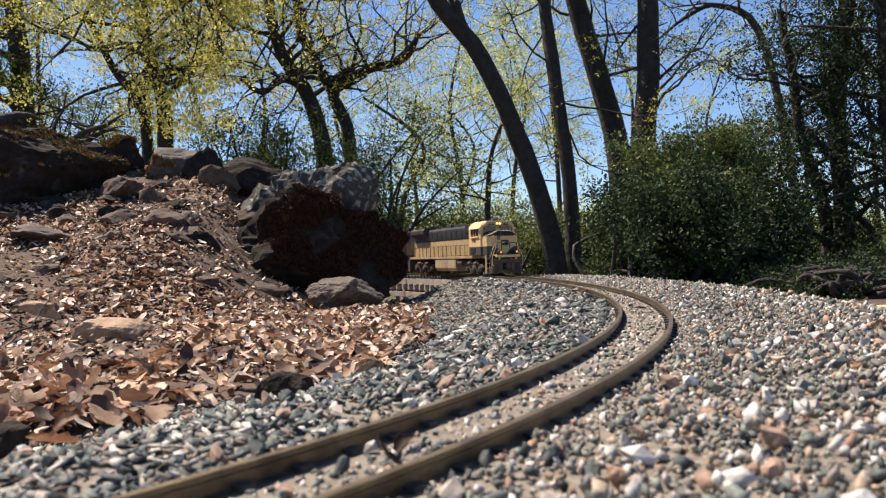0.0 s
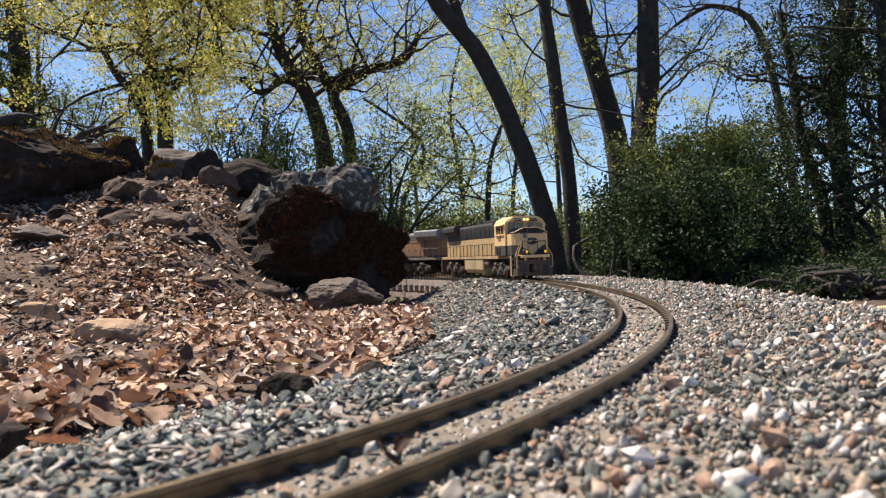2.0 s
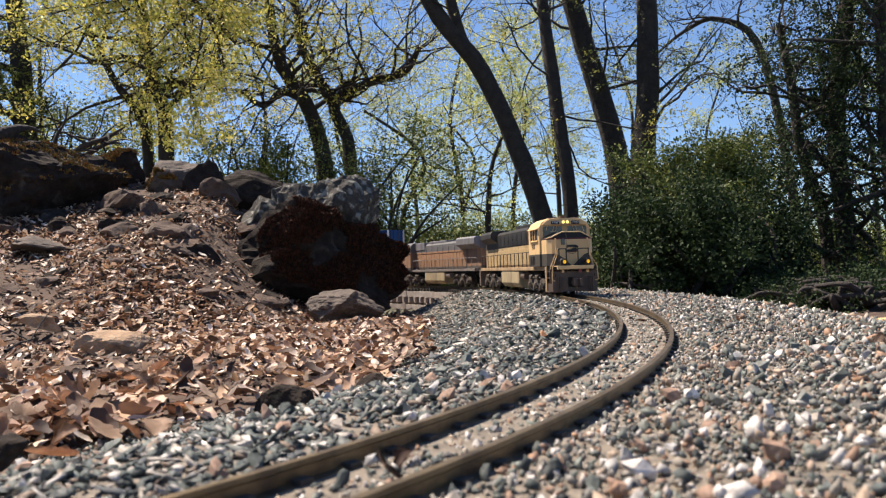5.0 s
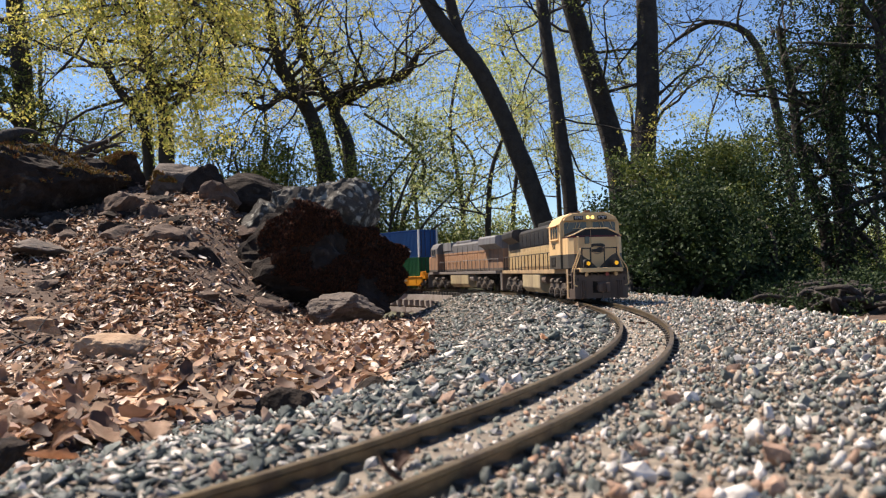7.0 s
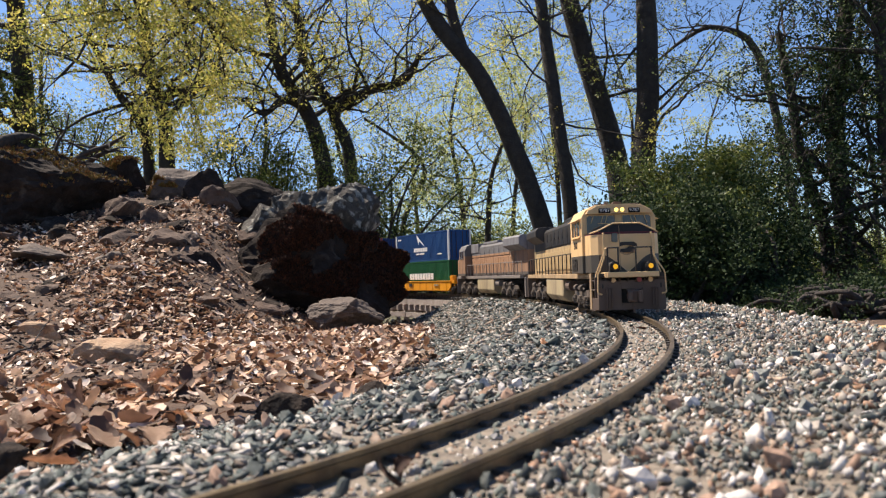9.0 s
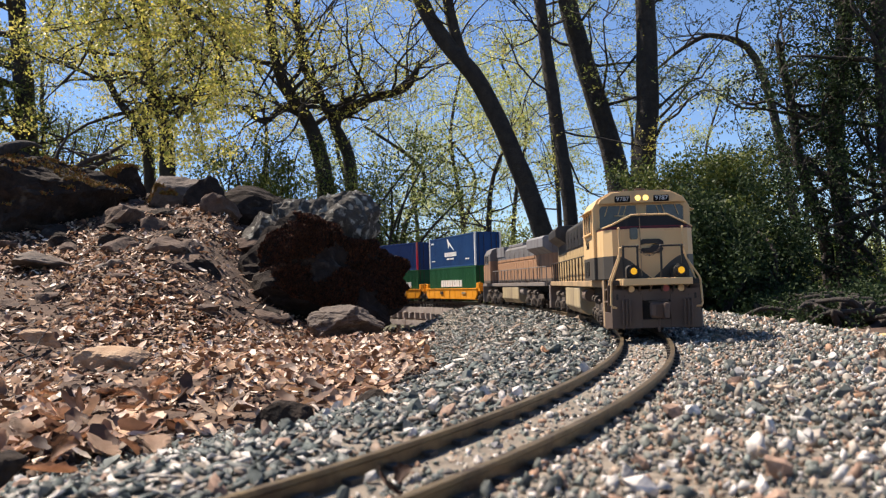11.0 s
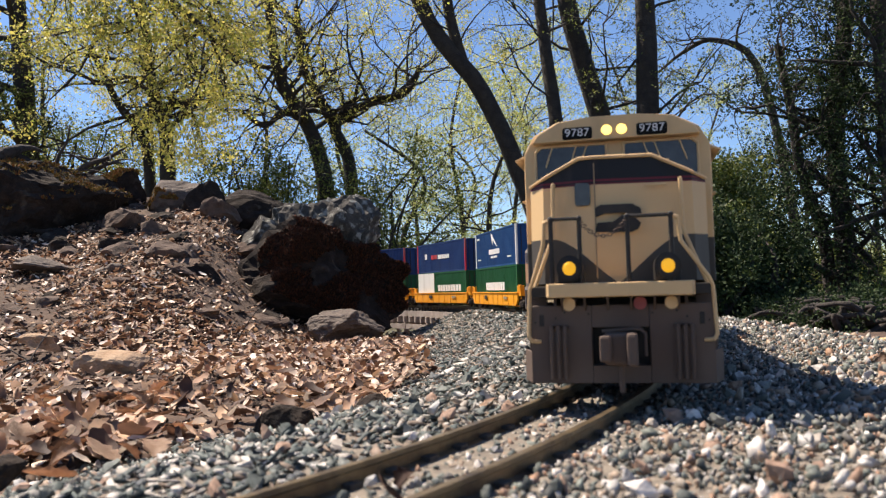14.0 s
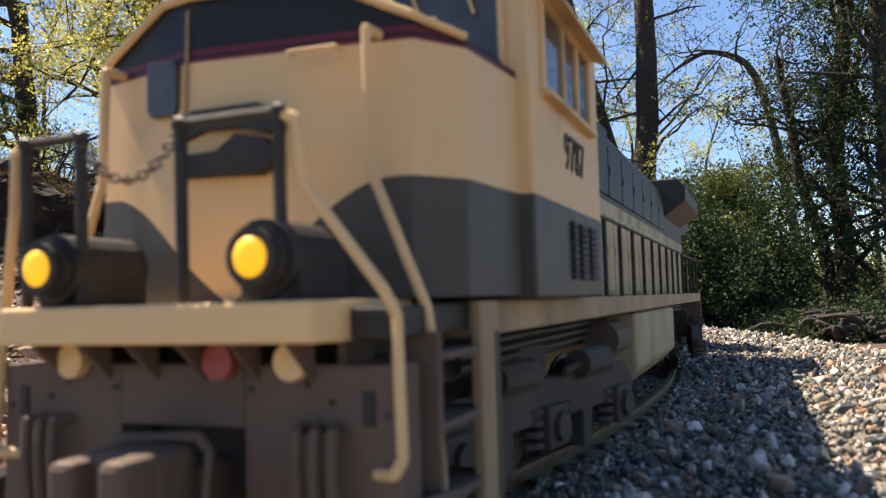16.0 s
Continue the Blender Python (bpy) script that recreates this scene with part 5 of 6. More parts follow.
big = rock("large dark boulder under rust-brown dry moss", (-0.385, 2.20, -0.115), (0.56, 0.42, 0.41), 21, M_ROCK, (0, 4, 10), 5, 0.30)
moss_on(big, 30000, 0.010, M_MOSS, "moss", "rust-brown dry moss cushion", 0.0, 0.30, -0.15, cover=-0.28)
peak = rock("pale lichened pointed slab of rock", (-0.335, 2.32, 0.04), (0.40, 0.30, 0.42), 8, M_ROCK_LICHEN, (0, -14, 30), 5, 0.28, sharp=13, taper=0.34)
moss_on(peak, 3500, 0.009, M_MOSS, "moss", "rust-brown dry moss patch", -0.1, 0.20, 0.15, 12)
rock("grey layered rock among dry leaves", (-0.25, 1.86, -0.06), (0.21, 0.14, 0.105), 4, M_ROCK_GREY, (0, 6, 4), 5, 0.3)
rock("flat tan field stone half sunk in leaf mould", (-0.46, 1.10, -0.065), (0.118, 0.09, 0.060), 5, M_ROCK_TAN, (0, 3, 6), 4, 0.15)
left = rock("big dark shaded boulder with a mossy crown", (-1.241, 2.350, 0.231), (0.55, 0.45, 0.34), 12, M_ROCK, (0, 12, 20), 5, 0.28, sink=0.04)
moss_on(left, 1200, 0.010, M_MOSS_GOLD, "moss", "thin golden moss", 0.30, 9, 0.55, 5)
rock("flat lichened slab on the bank", (-0.983, 1.950, 0.127), (0.22, 0.20, 0.06), 31, M_ROCK_GREY, (4, 8, 10), 4, 0.2, sink=0.01)
gold = rock("boulder topped with golden moss", (-1.081, 2.700, 0.376), (0.20, 0.22, 0.15), 17, M_ROCK, (0, 5, 40), 4, 0.2, sink=0.02)
moss_on(gold, 2600, 0.010, M_MOSS_GOLD, "moss", "golden green moss", -1, 9, 0.1, 6)
ginger = rock("ridge boulder with ginger moss", (-0.907, 2.650, 0.337), (0.22, 0.2, 0.16), 19, M_ROCK_GREY, (10, 0, 10), 4, 0.22, sink=0.02)
moss_on(ginger, 1600, 0.010, M_MOSS_GOLD, "moss", "ginger moss", -1, 9, 0.3, 7)
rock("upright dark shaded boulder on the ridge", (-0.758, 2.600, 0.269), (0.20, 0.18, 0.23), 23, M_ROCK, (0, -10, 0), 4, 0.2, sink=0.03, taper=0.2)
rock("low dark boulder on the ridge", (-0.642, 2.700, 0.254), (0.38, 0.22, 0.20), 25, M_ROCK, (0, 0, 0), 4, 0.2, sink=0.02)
rock("jagged grey rock with pale lichen", (-0.527, 2.350, 0.164), (0.19, 0.16, 0.17), 27, M_ROCK_LICHEN, (0, -25, 15), 4, 0.3, sink=0.02)
rock("jagged grey rock with pale lichen", (-0.480, 2.500, 0.231), (0.17, 0.14, 0.15), 29, M_ROCK_LICHEN, (0, 15, 45), 4, 0.3, sink=0.02)
rock("half-buried rock with brown moss", (-0.603, 1.950, 0.054), (0.12, 0.11, 0.11), 33, M_ROCK, (0, 20, 0), 4, 0.2, sink=0.01)
rock("reddish rock in the leaf bank", (-0.643, 2.300, 0.174), (0.13, 0.12, 0.10), 35, M_ROCK_TAN, (0, 25, 0), 4, 0.25, sink=0.01)
rock("dark stone in the leaf bank", (-0.849, 2.100, 0.156), (0.12, 0.11, 0.08), 37, M_ROCK, (0, 8, 0), 4, 0.25, sink=0.01)
rock("dark stone in the leaf bank", (-0.756, 2.200, 0.180), (0.14, 0.12, 0.08), 39, M_ROCK, (0, -8, 30), 4, 0.25, sink=0.01)
rock("weathered stone in the leaf bank", (-1.211, 2.700, 0.399), (0.18, 0.14, 0.09), 41, M_ROCK_TAN, (0, 10, 0), 4, 0.25, sink=0.02)
rock("weathered stone in the leaf bank", (-0.901, 2.450, 0.274), (0.15, 0.12, 0.07), 43, M_ROCK, (0, -10, 0), 4, 0.25, sink=0.02)
rock("low stone in the leaf bank", (-0.803, 1.900, 0.101), (0.12, 0.11, 0.06), 45, M_ROCK_GREY, (0, 10, 60), 4, 0.25, sink=0.01)
rock("flat brown stone among leaves", (-0.658, 1.300, -0.011), (0.075, 0.06, 0.03), 47, M_ROCK_TAN, (0, 10, 20), 3, 0.2, sink=0.01)
rock("low stone under the boulder", (-0.508, 1.850, 0.002), (0.16, 0.08, 0.05), 49, M_ROCK, (0, 5, 0), 4, 0.25, sink=0.015)
rock("black angular stone at the ballast edge", (-0.099, 0.500, -0.033), (0.046, 0.036, 0.030), 51, M_ROCK, (0, 12, 15), 3, 0.15, "stone", 0.004, 12)
rock("black angular stone at the ballast edge", (-0.058, 0.600, -0.036), (0.030, 0.026, 0.026), 53, M_ROCK, (0, -10, 40), 3, 0.15, "stone", 0.003, 12)
rock("dark blue-grey stone in the ballast", (-0.205, 0.370, -0.023), (0.030, 0.026, 0.022), 55, M_ROCK, (0, -10, 40), 3, 0.15, "stone", 0.003, 12)
rock("round pale green-grey stone on the shoulder", (0.400, 0.760, -0.019), (0.040, 0.034, 0.026), 57, M_ROCK_GREY, (0, 10, 0), 3, 0.1, "stone", 0.004, 5)
rock("pale stone on the shoulder", (0.393, 0.800, -0.019), (0.034, 0.03, 0.016), 59, M_ROCK_GREY, (0, 6, 0), 3, 0.1, "stone", 0.003, 5)
rock("grey chip on the shoulder", (0.455, 1.200, -0.016), (0.026, 0.022, 0.020), 61, M_ROCK_GREY, (0, 26, 0), 3, 0.2, "stone", 0.003, 8)

# lesser stones that crop out all over the bank
def outcrops():
    rng = np.random.default_rng(77)
    tones = [M_ROCK, M_ROCK_BROWN, M_ROCK_BROWN, M_ROCK_BROWN, M_ROCK]
    words = ["dark weathered stone cropping out of the leaves", "brown earthy stone cropping out of the leaves", "brown earthy stone cropping out of the leaves", "brown earthy stone cropping out of the leaves", "dark weathered stone cropping out of the leaves"]
    for i in range(96):
        y = 1.5 + 1.45 * rng.uniform() ** 0.75
        x = -y * rng.uniform(0.19, 0.60)
        w = rng.uniform(0.05, 0.14) * (0.6 + 0.6 * float(smoothstep(1.7, 2.3, y)))
        k = int(rng.integers(5))
        rock(words[k], (x, y, ground_at(x, y)), (w, w * rng.uniform(0.7, 1.0), w * rng.uniform(0.30, 0.62)), 200 + i, tones[k], (rng.uniform(-15, 15), rng.uniform(-20, 20), rng.uniform(0, 180)), 3, 0.28, "stone", w * 0.20)


outcrops()

# ---- trees ----
def tube(V, F, pts, radii, seg):
    """Adds a tapered, slightly knobbly limb along the points."""
    base_i = len(V)
    up = Vector((0.3, 0.9, 0.1))
    n = len(pts)
    for i in range(n):
        t = (pts[min(i + 1, n - 1)] - pts[max(i - 1, 0)]).normalized()
        a = t.cross(up).normalized()
        b = t.cross(a)
        for k in range(seg):
            w = 6.2832 * k / seg
            r = radii[i] * (1 + 0.12 * noise.noise(pts[i] * 3 + Vector((k * 1.7, 0, 0))))
            V.append(tuple(pts[i] + a * (math.cos(w) * r) + b * (math.sin(w) * r)))
    for i in range(n - 1):
        for k in range(seg):
            q = (k + 1) % seg
            F.append((base_i + i * seg + k, base_i + i * seg + q, base_i + (i + 1) * seg + q, base_i + (i + 1) * seg + k))


def smooth_line(pts, n):
    """A smooth line through the given points."""
    P = [Vector(p) for p in pts]
    out = []
    for i in range(n + 1):
        t = i / n * (len(P) - 1)
        k = min(int(t), len(P) - 2)
        u = t - k
        p0, p1, p2, p3 = P[max(k - 1, 0)], P[k], P[k + 1], P[min(k + 2, len(P) - 1)]
        out.append(0.5 * (2 * p1 + (p2 - p0) * u + (2 * p0 - 5 * p1 + 4 * p2 - p3) * u * u + (3 * p1 - p0 - 3 * p2 + p3) * u ** 3))
    return out


def leaf_sprays(count, blades, seed):
    """Sprays of small pointed leaves that stand out from one twig end."""
    rng = np.random.default_rng(seed)
    out = []
    for _ in range(count):
        vs, fs = [], []
        for k in range(blades):
            d = rng.normal(size=3) * np.array([1, 1, 0.7])
            d /= np.linalg.norm(d)
            w = np.cross(d, rng.normal(size=3))
            w /= np.linalg.norm(w)
            o, n = d * rng.uniform(0.1, 1.1), rng.uniform(0.6, 1.0)
            vs += [o, o + (d * 0.45 + w * 0.27) * n, o + d * n, o + (d * 0.45 - w * 0.27) * n]
            fs.append([4 * k, 4 * k + 1, 4 * k + 2, 4 * k + 3])
        out.append((np.array(vs), np.array(fs)))
    return out


LEAF = leaf_sprays(8, 5, 2)


def tree(label, stems, seed, leaf, leaves, leaf_size, twigs=3, spread=0.8, bare=0.25, wild=0.5, droop=0.0, clump=0.17, depth=3, limb=0.42, mass=()):
    """An oak: given main stems as (points, radius at the foot, radius at the tip); limbs fork from them; leaves sit in clumps at the twig ends."""
    rng = random.Random(seed)
    V, F, tips = [], [], []

    def grow(p, d, length, r, level):
        pts, n = [p], 5
        for _ in range(n):
            d = (d + Vector((rng.gauss(0, wild), rng.gauss(0, wild), rng.gauss(0.10 - droop, wild))) * 0.45).normalized()
            pts.append(pts[-1] + d * (length / n))
        tube(V, F, pts, [r * (1 - 0.72 * i / n) for i in range(n + 1)], 6 if level < 2 else 4)
        if level >= 2:
            tips.extend(pts[2:])
        if level < depth:
            for _ in range(twigs):
                k = rng.randint(2, n)
                w = (d + Vector((rng.gauss(0, 1), rng.gauss(0, 1), rng.gauss(0.15 - droop, 0.7))) * 0.9).normalized()
                grow(pts[k], w, length * rng.uniform(0.45, 0.75), r * 0.42, level + 1)

    for pts, r0, r1, first in stems:
        n = 22
        line = smooth_line(pts, n)
        tube(V, F, line, [r0 + (r1 - r0) * (i / n) ** 0.8 for i in range(n + 1)], 12)
        for i in range(n + 1):
            if i / n >= first and rng.random() > bare:
                d = Vector((rng.gauss(0, 1), rng.gauss(0, 0.8), rng.gauss(0.35 - droop, 0.5))).normalized()
                rr = (r0 + (r1 - r0) * i / n) * limb
                grow(line[i], d, spread * rng.uniform(0.6, 1.25), rr, 1)
    clumps = []
    for c, half, count in mass:
        for _ in range(count):
            u = Vector((rng.gauss(0, 1), rng.gauss(0, 1), rng.gauss(0, 1))).normalized() * rng.random() ** 0.4
            q = Vector((c[0] + u.x * half[0], c[1] + u.y * half[1], c[2] + u.z * half[2]))
            root = min(tips, key=lambda p: (p - q).length)
            tube(V, F, smooth_line([root, (root + q) / 2 + Vector((0, 0, 0.05)), q], 4), [0.008, 0.007, 0.006, 0.005, 0.003], 4)
            clumps.append(q)
    t = tagged(new("tree"), label, "tree", "trees of the wood")
    tr = raw("trunk", V, F, M_BARK, True)
    tr.parent = t
    g = np.random.default_rng(seed)
    leaves, leaf_size, clump = int(leaves * 0.55), leaf_size * 0.72, clump * 0.62
    if leaves and tips:
        T = np.array([p[:] for p in tips])
        T = T[g.permutation(len(T))[:max(12, int(len(T) * 0.32))]]
        if clumps:
            T = np.concatenate([T, np.array([q[:] for q in clumps])])
        P = T[g.integers(len(T), size=leaves)] + g.normal(size=(leaves, 3)) * clump * np.array([1, 1, 0.6])
        cr = scatter("crown", LEAF, P, g.uniform(0.6, 1.25, leaves) * leaf_size, g, leaf, False, 1.5)
        cr.parent = t
    return t


def bush(label, centre, size, seed, leaf, leaves, leaf_size, name="bush"):
    """A shrub: many thin stems from one foot, leaves in clumps round their ends, uneven outline."""
    rng = random.Random(seed)
    g = np.random.default_rng(seed)
    V, F, tips = [], [], []
    foot = Vector((centre[0], centre[1], -0.25))
    for _ in range(26):
        a = Vector((centre[0] + rng.gauss(0, 0.36) * size[0], centre[1] + rng.gauss(0, 0.3) * size[1], centre[2] + rng.uniform(-0.5, 0.5) * size[2]))
        f = foot + Vector((rng.gauss(0, 0.2) * size[0], rng.gauss(0, 0.2) * size[1], 0))
        mid = (f + a) / 2 + Vector((rng.gauss(0, 0.15), rng.gauss(0, 0.15), 0.1))
        line = smooth_line([f, mid, a], 8)
        tube(V, F, line, [0.022 * (1 - 0.08 * i) for i in range(9)], 5)
        for _ in range(6):
            tips.append(a + Vector((rng.gauss(0, 0.16) * size[0], rng.gauss(0, 0.16) * size[1], rng.gauss(0, 0.14) * size[2])))
    t = tagged(new(name), label, name, "undergrowth")
    w = raw("stem", V, F, M_BARK, True)
    w.parent = t
    leaves, leaf_size = int(leaves * 0.48), leaf_size * 0.74
    T = np.array([p[:] for p in tips])
    P = T[g.integers(len(T), size=leaves)] + g.normal(size=(leaves, 3)) * 0.085 * np.array(size)
    P[:, 2] = np.maximum(P[:, 2], -0.22)
    cr = scatter("foliage", LEAF, P, g.uniform(0.6, 1.3, leaves) * leaf_size, g, leaf, False, 1.5)
    cr.parent = t
    return t


# leaning pair behind the track
tree("tall dark oak with a long leaning trunk", [([(1.163, 8.000, -0.239), (1.040, 8.000, 0.448), (0.779, 8.000, 1.254), (0.432, 8.000, 2.064), (-0.036, 8.000, 2.707), (-0.392, 8.200, 3.665)], 0.115, 0.075, 0.75),
     ([(0.376, 8.000, 2.123), (0.242, 8.000, 2.413), (0.115, 8.000, 2.990), (0.081, 8.000, 3.794)], 0.07, 0.045, 0.3)], 3, M_LEAF_SPRING, 1500, 0.05, 3, 1.0, 0.3, limb=0.17)
tree("slender dark oak trunk beside the leaning one", [([(1.338, 8.100, -0.247), (1.310, 8.100, 0.734), (1.235, 8.200, 1.623), (1.128, 8.300, 2.714), (1.068, 8.400, 3.711)], 0.085, 0.06, 0.35)], 4, M_LEAF_SPRING, 1700, 0.05, 3, 1.0, 0.35, limb=0.17)
tree("tall straight dark trunk rising from the brush", [([(2.074, 9.000, -0.362), (2.023, 9.000, 1.114), (1.825, 9.000, 2.020), (1.565, 9.000, 2.993), (1.401, 9.000, 3.965)], 0.15, 0.10, 0.45)], 5, M_LEAF_MID, 1600, 0.05, 3, 1.0, 0.4, limb=0.17)
tree("thick upright dark trunk rising from the brush", [([(2.140, 8.500, -0.344), (2.170, 8.500, 1.048), (2.253, 8.500, 1.956), (2.268, 8.500, 2.868), (2.266, 8.500, 3.782)], 0.145, 0.10, 0.35)], 6, M_LEAF_MID, 1300, 0.05, 3, 1.0, 0.45, limb=0.17)
# twisting oaks on the ridge
tree("gnarled oak with twisting dark limbs", [([(-1.389, 9.500, 0.324), (-1.400, 9.500, 1.409), (-1.598, 9.500, 2.093), (-1.839, 9.400, 2.482), (-1.940, 9.300, 2.925), (-1.990, 9.300, 3.526)], 0.12, 0.05, 0.35),
     ([(-1.126, 9.800, 0.324), (-1.119, 9.800, 1.582), (-1.300, 9.800, 2.112), (-0.935, 9.700, 2.338), (-0.407, 9.600, 2.457), (-0.227, 9.600, 2.761)], 0.10, 0.03, 0.4),
     ([(-1.300, 9.800, 2.112), (-1.500, 9.800, 2.503), (-1.698, 9.800, 2.929), (-1.749, 9.800, 3.632)], 0.07, 0.04, 0.1),
     ([(-1.678, 9.500, 2.163), (-1.879, 9.400, 2.214), (-2.063, 9.300, 2.031), (-2.324, 9.300, 2.204)], 0.05, 0.02, 0.2)], 7, M_LEAF_SPRING, 5500, 0.055, 3, 1.1, 0.15, 0.6)
tree("spring-green oak on the ridge", [([(-3.141, 9.000, 0.362), (-3.115, 9.000, 1.645), (-3.147, 9.000, 2.161), (-2.823, 8.900, 2.256), (-2.410, 8.800, 2.410)], 0.11, 0.03, 0.35),
     ([(-3.121, 9.000, 1.903), (-3.269, 9.000, 2.421), (-3.349, 9.000, 3.068), (-3.397, 9.000, 3.714)], 0.08, 0.04, 0.1),
     ([(-3.414, 9.200, 0.375), (-3.425, 9.200, 1.753), (-3.730, 9.100, 2.330), (-3.994, 9.000, 2.957)], 0.07, 0.03, 0.3)], 8, M_LEAF_SPRING, 14000, 0.055, 3, 1.3, 0.1, 0.6, 0.0, 0.20)
tree("dark-stemmed oak at the wood's edge", [([(-4.762, 9.000, 0.408), (-4.715, 9.000, 1.819), (-4.771, 9.000, 2.722), (-4.846, 9.000, 3.626)], 0.14, 0.09, 0.2)], 9, M_LEAF_MID, 7000, 0.055, 3, 1.0, 0.2)
# boughs that hang into view from a tree nearer by
tree("oak bough hanging low with fresh yellow-green leaves", [([(-4.6, 5.4, -0.2), (-4.4, 5.4, 2.0), (-3.2, 5.2, 3.0), (-1.6, 5.0, 2.75), (-0.5, 4.9, 2.45)], 0.20, 0.03, 0.5),
     ([(-3.2, 5.2, 3.0), (-2.2, 5.0, 2.3), (-1.6, 4.9, 1.85), (-1.25, 4.9, 1.5)], 0.06, 0.012, 0.2)], 10, M_LEAF_SPRING, 11000, 0.040, 3, 0.75, 0.05, 0.45, 0.25, 0.15)
# evergreen oaks
tree("dark evergreen oak with dense small leaves", [([(3.546, 7.000, -0.572), (3.551, 7.000, 0.325), (3.505, 7.000, 1.225), (3.638, 7.000, 2.222), (3.712, 7.000, 2.972)], 0.10, 0.06, 0.15),
     ([(3.471, 7.100, -0.577), (3.424, 7.100, 0.334), (3.198, 7.000, 0.984), (3.119, 7.000, 1.636), (3.035, 7.000, 2.139)], 0.07, 0.03, 0.15)], 11, M_LEAF_DARK, 15000, 0.050, 3, 0.75, 0.05, 0.5, clump=0.16,
     mass=[((3.35, 6.9, 1.55), (0.70, 0.5, 1.10), 120), ((3.10, 6.8, 0.80), (0.45, 0.45, 0.55), 40), ((3.75, 6.8, 2.5), (0.6, 0.5, 0.6), 60)])
tree("dark evergreen oak at the clearing's edge", [([(3.755, 6.500, -0.540), (3.702, 6.500, 0.665), (3.687, 6.500, 1.594), (3.671, 6.500, 2.525)], 0.09, 0.06, 0.1)], 12, M_LEAF_DARK, 6000, 0.05, 3, 0.8, 0.1, 0.5, clump=0.16,
     mass=[((3.75, 6.5, 1.5), (0.40, 0.4, 1.2), 45)])
tree("bare dark limb arching over the clearing", [([(5.093, 11.000, -1.232), (4.856, 11.000, 1.124), (4.485, 11.000, 3.020), (3.909, 11.000, 3.430), (3.473, 11.000, 3.285), (3.071, 11.000, 2.982)], 0.085, 0.015, 0.45)], 13, M_LEAF_DARK, 500, 0.05, 3, 0.8, 0.3, 0.6)
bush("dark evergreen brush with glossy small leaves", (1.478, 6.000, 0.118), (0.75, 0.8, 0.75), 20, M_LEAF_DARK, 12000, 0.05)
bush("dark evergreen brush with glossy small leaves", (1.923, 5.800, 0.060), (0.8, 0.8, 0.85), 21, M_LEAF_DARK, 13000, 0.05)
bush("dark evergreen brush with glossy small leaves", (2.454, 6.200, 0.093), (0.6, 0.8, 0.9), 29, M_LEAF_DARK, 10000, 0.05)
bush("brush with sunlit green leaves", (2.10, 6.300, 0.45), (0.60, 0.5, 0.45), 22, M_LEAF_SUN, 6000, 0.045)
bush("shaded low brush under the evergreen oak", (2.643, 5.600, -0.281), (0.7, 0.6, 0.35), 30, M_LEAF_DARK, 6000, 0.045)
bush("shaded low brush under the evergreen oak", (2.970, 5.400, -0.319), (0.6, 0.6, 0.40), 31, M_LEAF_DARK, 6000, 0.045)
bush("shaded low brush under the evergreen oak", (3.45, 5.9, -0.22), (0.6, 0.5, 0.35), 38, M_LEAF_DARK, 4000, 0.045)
# two added bushes cover the bright ground and give the darkness beyond the shoulder
bush("low brush added as the darkness beyond the gravel shoulder", (2.15, 4.15, -0.17), (0.55, 0.35, 0.13), 39, M_LEAF_DARK, 3200, 0.032)
bush("low brush added as the darkness beyond the gravel shoulder", (2.35, 5.0, -0.17), (0.70, 0.40, 0.16), 46, M_LEAF_DARK, 3600, 0.036)
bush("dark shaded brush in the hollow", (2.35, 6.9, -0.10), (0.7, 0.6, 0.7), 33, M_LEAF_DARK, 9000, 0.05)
# sunlit brush: its brightness comes from the lighter leaf colours
bush("tall brush with sunlit glossy leaves toned as sunlit", (2.05, 6.7, 0.62), (0.65, 0.5, 0.62), 36, M_LEAF_SUN, 9000, 0.048)
bush("tall brush with sunlit glossy leaves toned as sunlit", (2.55, 6.8, 0.72), (0.5, 0.5, 0.60), 37, M_LEAF_SUN, 6000, 0.048)
bush("low yellow-green brush behind the track", (1.052, 9.500, 0.019), (0.7, 0.6, 0.7), 23, M_LEAF_MID, 4000, 0.05)
bush("green brush behind the boulders", (-0.774, 9.000, 0.872), (1.2, 0.8, 1.1), 24, M_LEAF_MID, 7000, 0.055)
bush("green brush behind the boulders", (-2.123, 9.200, 1.388), (1.1, 0.8, 0.7), 25, M_LEAF_MID, 5000, 0.055)
bush("green brush at the wood's edge", (-4.831, 10.000, 1.789), (1.4, 0.8, 0.9), 26, M_LEAF_MID, 5000, 0.06)
bush("pale dry brush beyond the evergreen", (5.126, 11.000, -0.216), (1.6, 0.8, 1.0), 27, M_LEAF_MID, 6000, 0.06)
bush("pale dry brush beyond the evergreen", (6.616, 12.000, -0.270), (1.4, 0.8, 1.6), 28, M_LEAF_MID, 6000, 0.06)


for i, (bx, bz) in enumerate(((-0.9, 0.35), (0.35, 0.30), (1.35, 0.30), (2.45, 0.25))):
    bush("dense green brush behind the track", (bx, 12.6 + 0.3 * (i % 2), bz), (1.25, 0.6, 0.85), 90 + i, M_LEAF_MID, 5200, 0.065)


def young_tree(label, foot, height, seed, leaf, n):
    x, y, z = foot
    rng = random.Random(seed)
    a, b = rng.uniform(-0.5, 0.5), rng.uniform(-0.5, 0.5)
    tree(label, [([(x, y, -0.4), (x + a * 0.3, y, height * 0.35), (x + a, y, height * 0.7), (x + b, y, height)], 0.060, 0.02, 0.25)], seed, leaf, n, 0.075, 3, 1.4, 0.1, 0.5, limb=0.34)


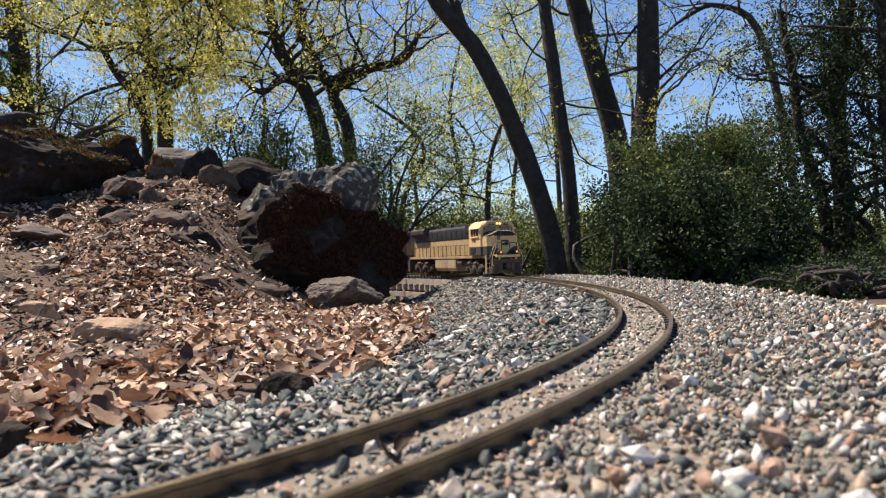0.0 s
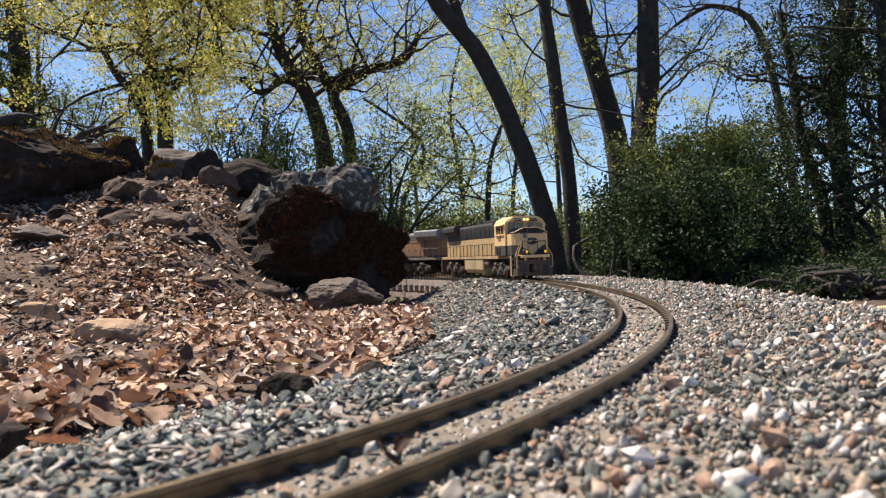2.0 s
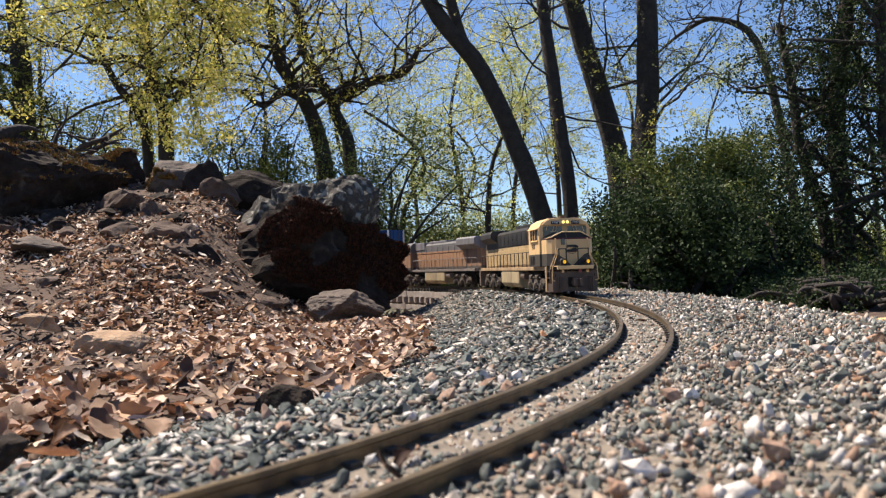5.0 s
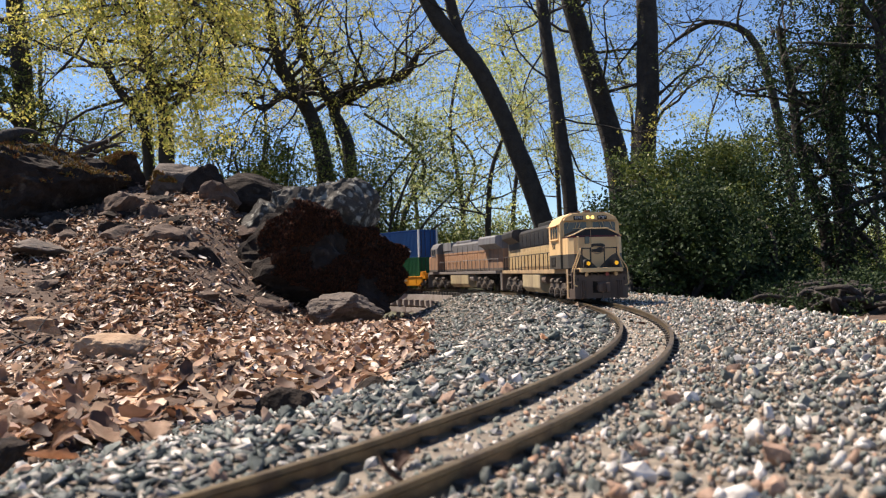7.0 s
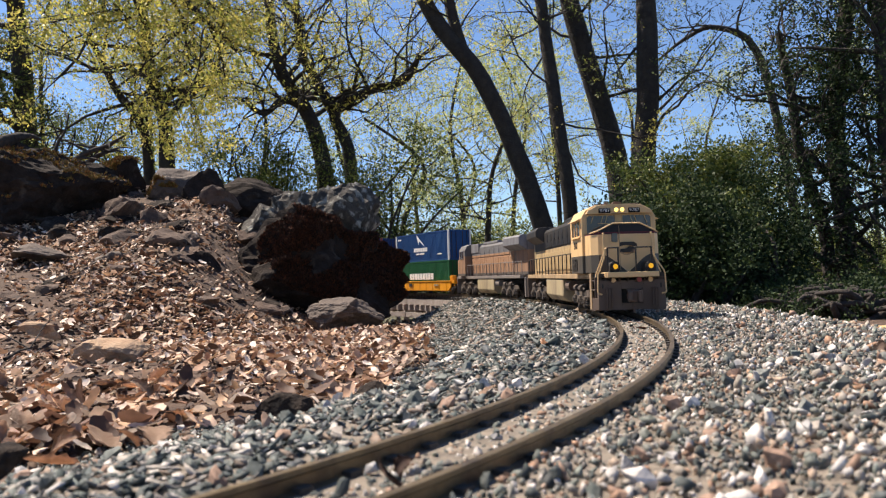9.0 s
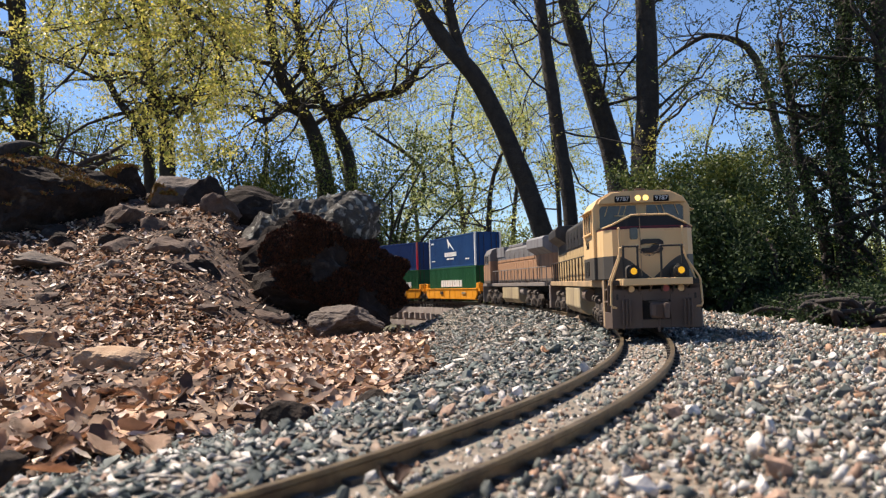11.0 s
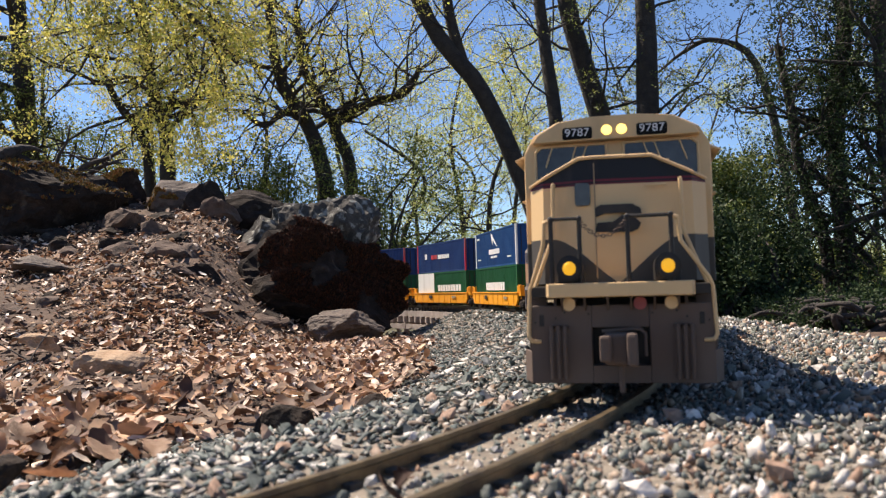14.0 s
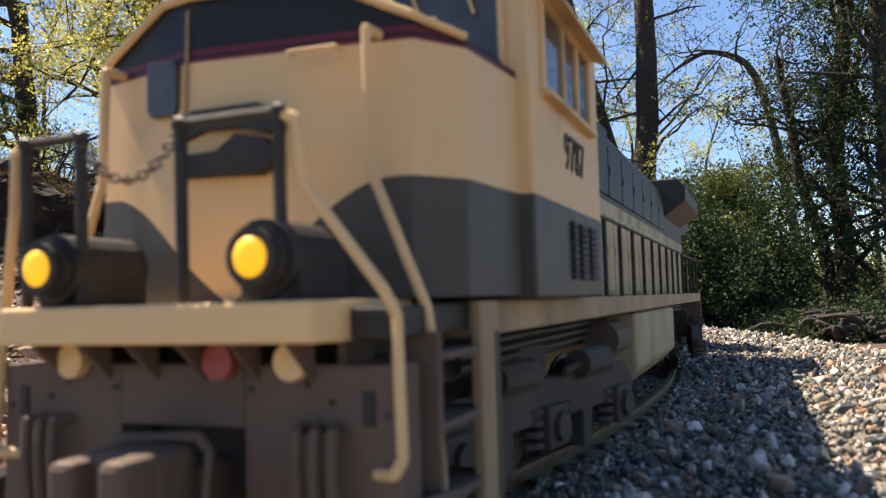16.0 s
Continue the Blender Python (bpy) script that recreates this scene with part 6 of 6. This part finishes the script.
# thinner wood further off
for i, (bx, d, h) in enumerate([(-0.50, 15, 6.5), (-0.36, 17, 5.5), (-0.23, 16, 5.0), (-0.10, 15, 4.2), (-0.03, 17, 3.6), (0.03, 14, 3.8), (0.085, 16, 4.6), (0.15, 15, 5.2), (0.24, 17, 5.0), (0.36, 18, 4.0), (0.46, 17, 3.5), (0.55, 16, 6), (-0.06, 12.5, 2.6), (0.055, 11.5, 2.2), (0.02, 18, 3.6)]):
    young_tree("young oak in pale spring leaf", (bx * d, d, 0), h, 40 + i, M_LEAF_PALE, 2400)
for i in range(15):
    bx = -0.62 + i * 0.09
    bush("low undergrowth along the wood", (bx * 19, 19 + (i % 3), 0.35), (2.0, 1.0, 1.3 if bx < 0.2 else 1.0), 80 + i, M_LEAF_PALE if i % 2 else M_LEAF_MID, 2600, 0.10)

# ---- loose leaves, twigs and bits ----
def dry_leaf(at, size, seed, turn, tilt=(0, 0), tone=M_LEAF_TAN):
    rng = np.random.default_rng(seed)
    vs, fs = leaf_shapes(1, rng, 8)[0]
    bm = bmesh.new()
    v = [bm.verts.new(tuple(p * size)) for p in vs]
    for f in fs:
        bm.faces.new([v[i] for i in f])
    bmesh.ops.solidify(bm, geom=bm.faces[:], thickness=size * 0.012)
    ob = thing("fallen_leaf", bm, tone, "curled dry brown oak leaf lying on the ground", "leaf", "fallen oak leaves", True)
    lo = min(p[2] for p in vs) * size
    ob.matrix_basis = pose(at[0], at[1], at[2] - lo * 0.6, tilt[0], tilt[1], turn)
    return ob


def near_leaves():
    rng = np.random.default_rng(9)
    for i in range(70):
        y = rng.uniform(0.42, 0.80)
        x = -y * rng.uniform(0.30, 0.60) - 0.02
        d = from_track(x, y)[0][0]
        if d < 0.25:
            continue
        dry_leaf((x, y, ground_at(x, y) + 0.004 + rng.uniform(0, 0.006)), rng.uniform(0.020, 0.040), 300 + i, rng.uniform(0, 360), (rng.uniform(-35, 35), rng.uniform(-35, 35)))


near_leaves()
# leaves caught in the track and on the ballast
for s, side, size, seed in ((-0.165, 0.002, 0.017, 11), (-0.145, -0.006, 0.014, 12), (0.55, 0.006, 0.020, 3), (0.02, -0.055, 0.018, 4), (0.33, -0.09, 0.016, 5), (1.30, -0.12, 0.020, 6), (0.10, 0.13, 0.022, 7), (0.26, 0.17, 0.02, 8)):
    p = on_track(s, side)
    dry_leaf((p.x, p.y, ground_at(p.x, p.y) + 0.001), size, 500 + seed, seed * 50, (4, -5), M_LEAF_BROWN if seed > 8 or seed == 3 else M_LEAF_TAN)


def fallen_branch(label, pts, r, seed, twigs=5):
    rng = random.Random(seed)
    V, F = [], []
    line = smooth_line(pts, 14)
    tube(V, F, line, [r * (1 - 0.75 * i / 14) for i in range(15)], 7)
    for _ in range(twigs):
        k = rng.randint(3, 13)
        d = Vector((rng.gauss(0, 1), rng.gauss(0, 0.4), rng.gauss(0.5, 0.5))).normalized() * rng.uniform(0.06, 0.16)
        tube(V, F, smooth_line([line[k], line[k] + d * 0.5 + Vector((0, 0, 0.01)), line[k] + d], 5), [r * 0.4 * (1 - 0.16 * i) for i in range(6)], 5)
    tagged(raw("fallen_branch", V, F, M_BARK, True), label, "branch", "dead branches on the ridge")


fallen_branch("bare dead branch propped on the ridge rocks", [(-1.310, 2.750, 0.472), (-1.231, 2.750, 0.523), (-1.162, 2.750, 0.546), (-1.082, 2.700, 0.569)], 0.014, 1)
fallen_branch("bare dead branch propped on the ridge rocks", [(-1.285, 2.800, 0.472), (-1.214, 2.800, 0.520), (-1.142, 2.750, 0.530), (-1.089, 2.700, 0.517)], 0.012, 2)
fallen_branch("bare dead branch propped on the ridge rocks", [(-1.325, 2.700, 0.466), (-1.308, 2.700, 0.546), (-1.280, 2.700, 0.594), (-1.267, 2.700, 0.651)], 0.008, 3, 3)
fallen_branch("broken weathered limb lying on the boulder", [(-1.324, 2.300, 0.455), (-1.266, 2.300, 0.487), (-1.243, 2.350, 0.516)], 0.035, 4, 2)
fallen_branch("thin twig lying in the leaves", [(-0.581, 1.050, -0.033), (-0.578, 1.080, -0.025), (-0.569, 1.100, -0.022)], 0.003, 5, 2)
fallen_branch("thin twig lying in the leaves", [(-0.461, 1.450, -0.037), (-0.434, 1.500, -0.026), (-0.381, 1.500, -0.030)], 0.003, 6, 2)


def offcut():
    bm = bmesh.new()
    box(bm, -0.022, 0.022, -0.012, 0.012, 0, 0.013, 0.001)
    ob = thing("timber_offcut", bm, M_PINE, "short pale yellow timber offcut lying on gravel", "timber")
    ob.matrix_basis = pose(0.515, 0.90, ground_at(0.515, 0.90) + 0.003, 0, 0, 12)


M_PINE = material("pale pine", (0.62, 0.45, 0.20), (0.50, 0.34, 0.14), 0.7, scale=60, bump=0.2)
offcut()



motions()
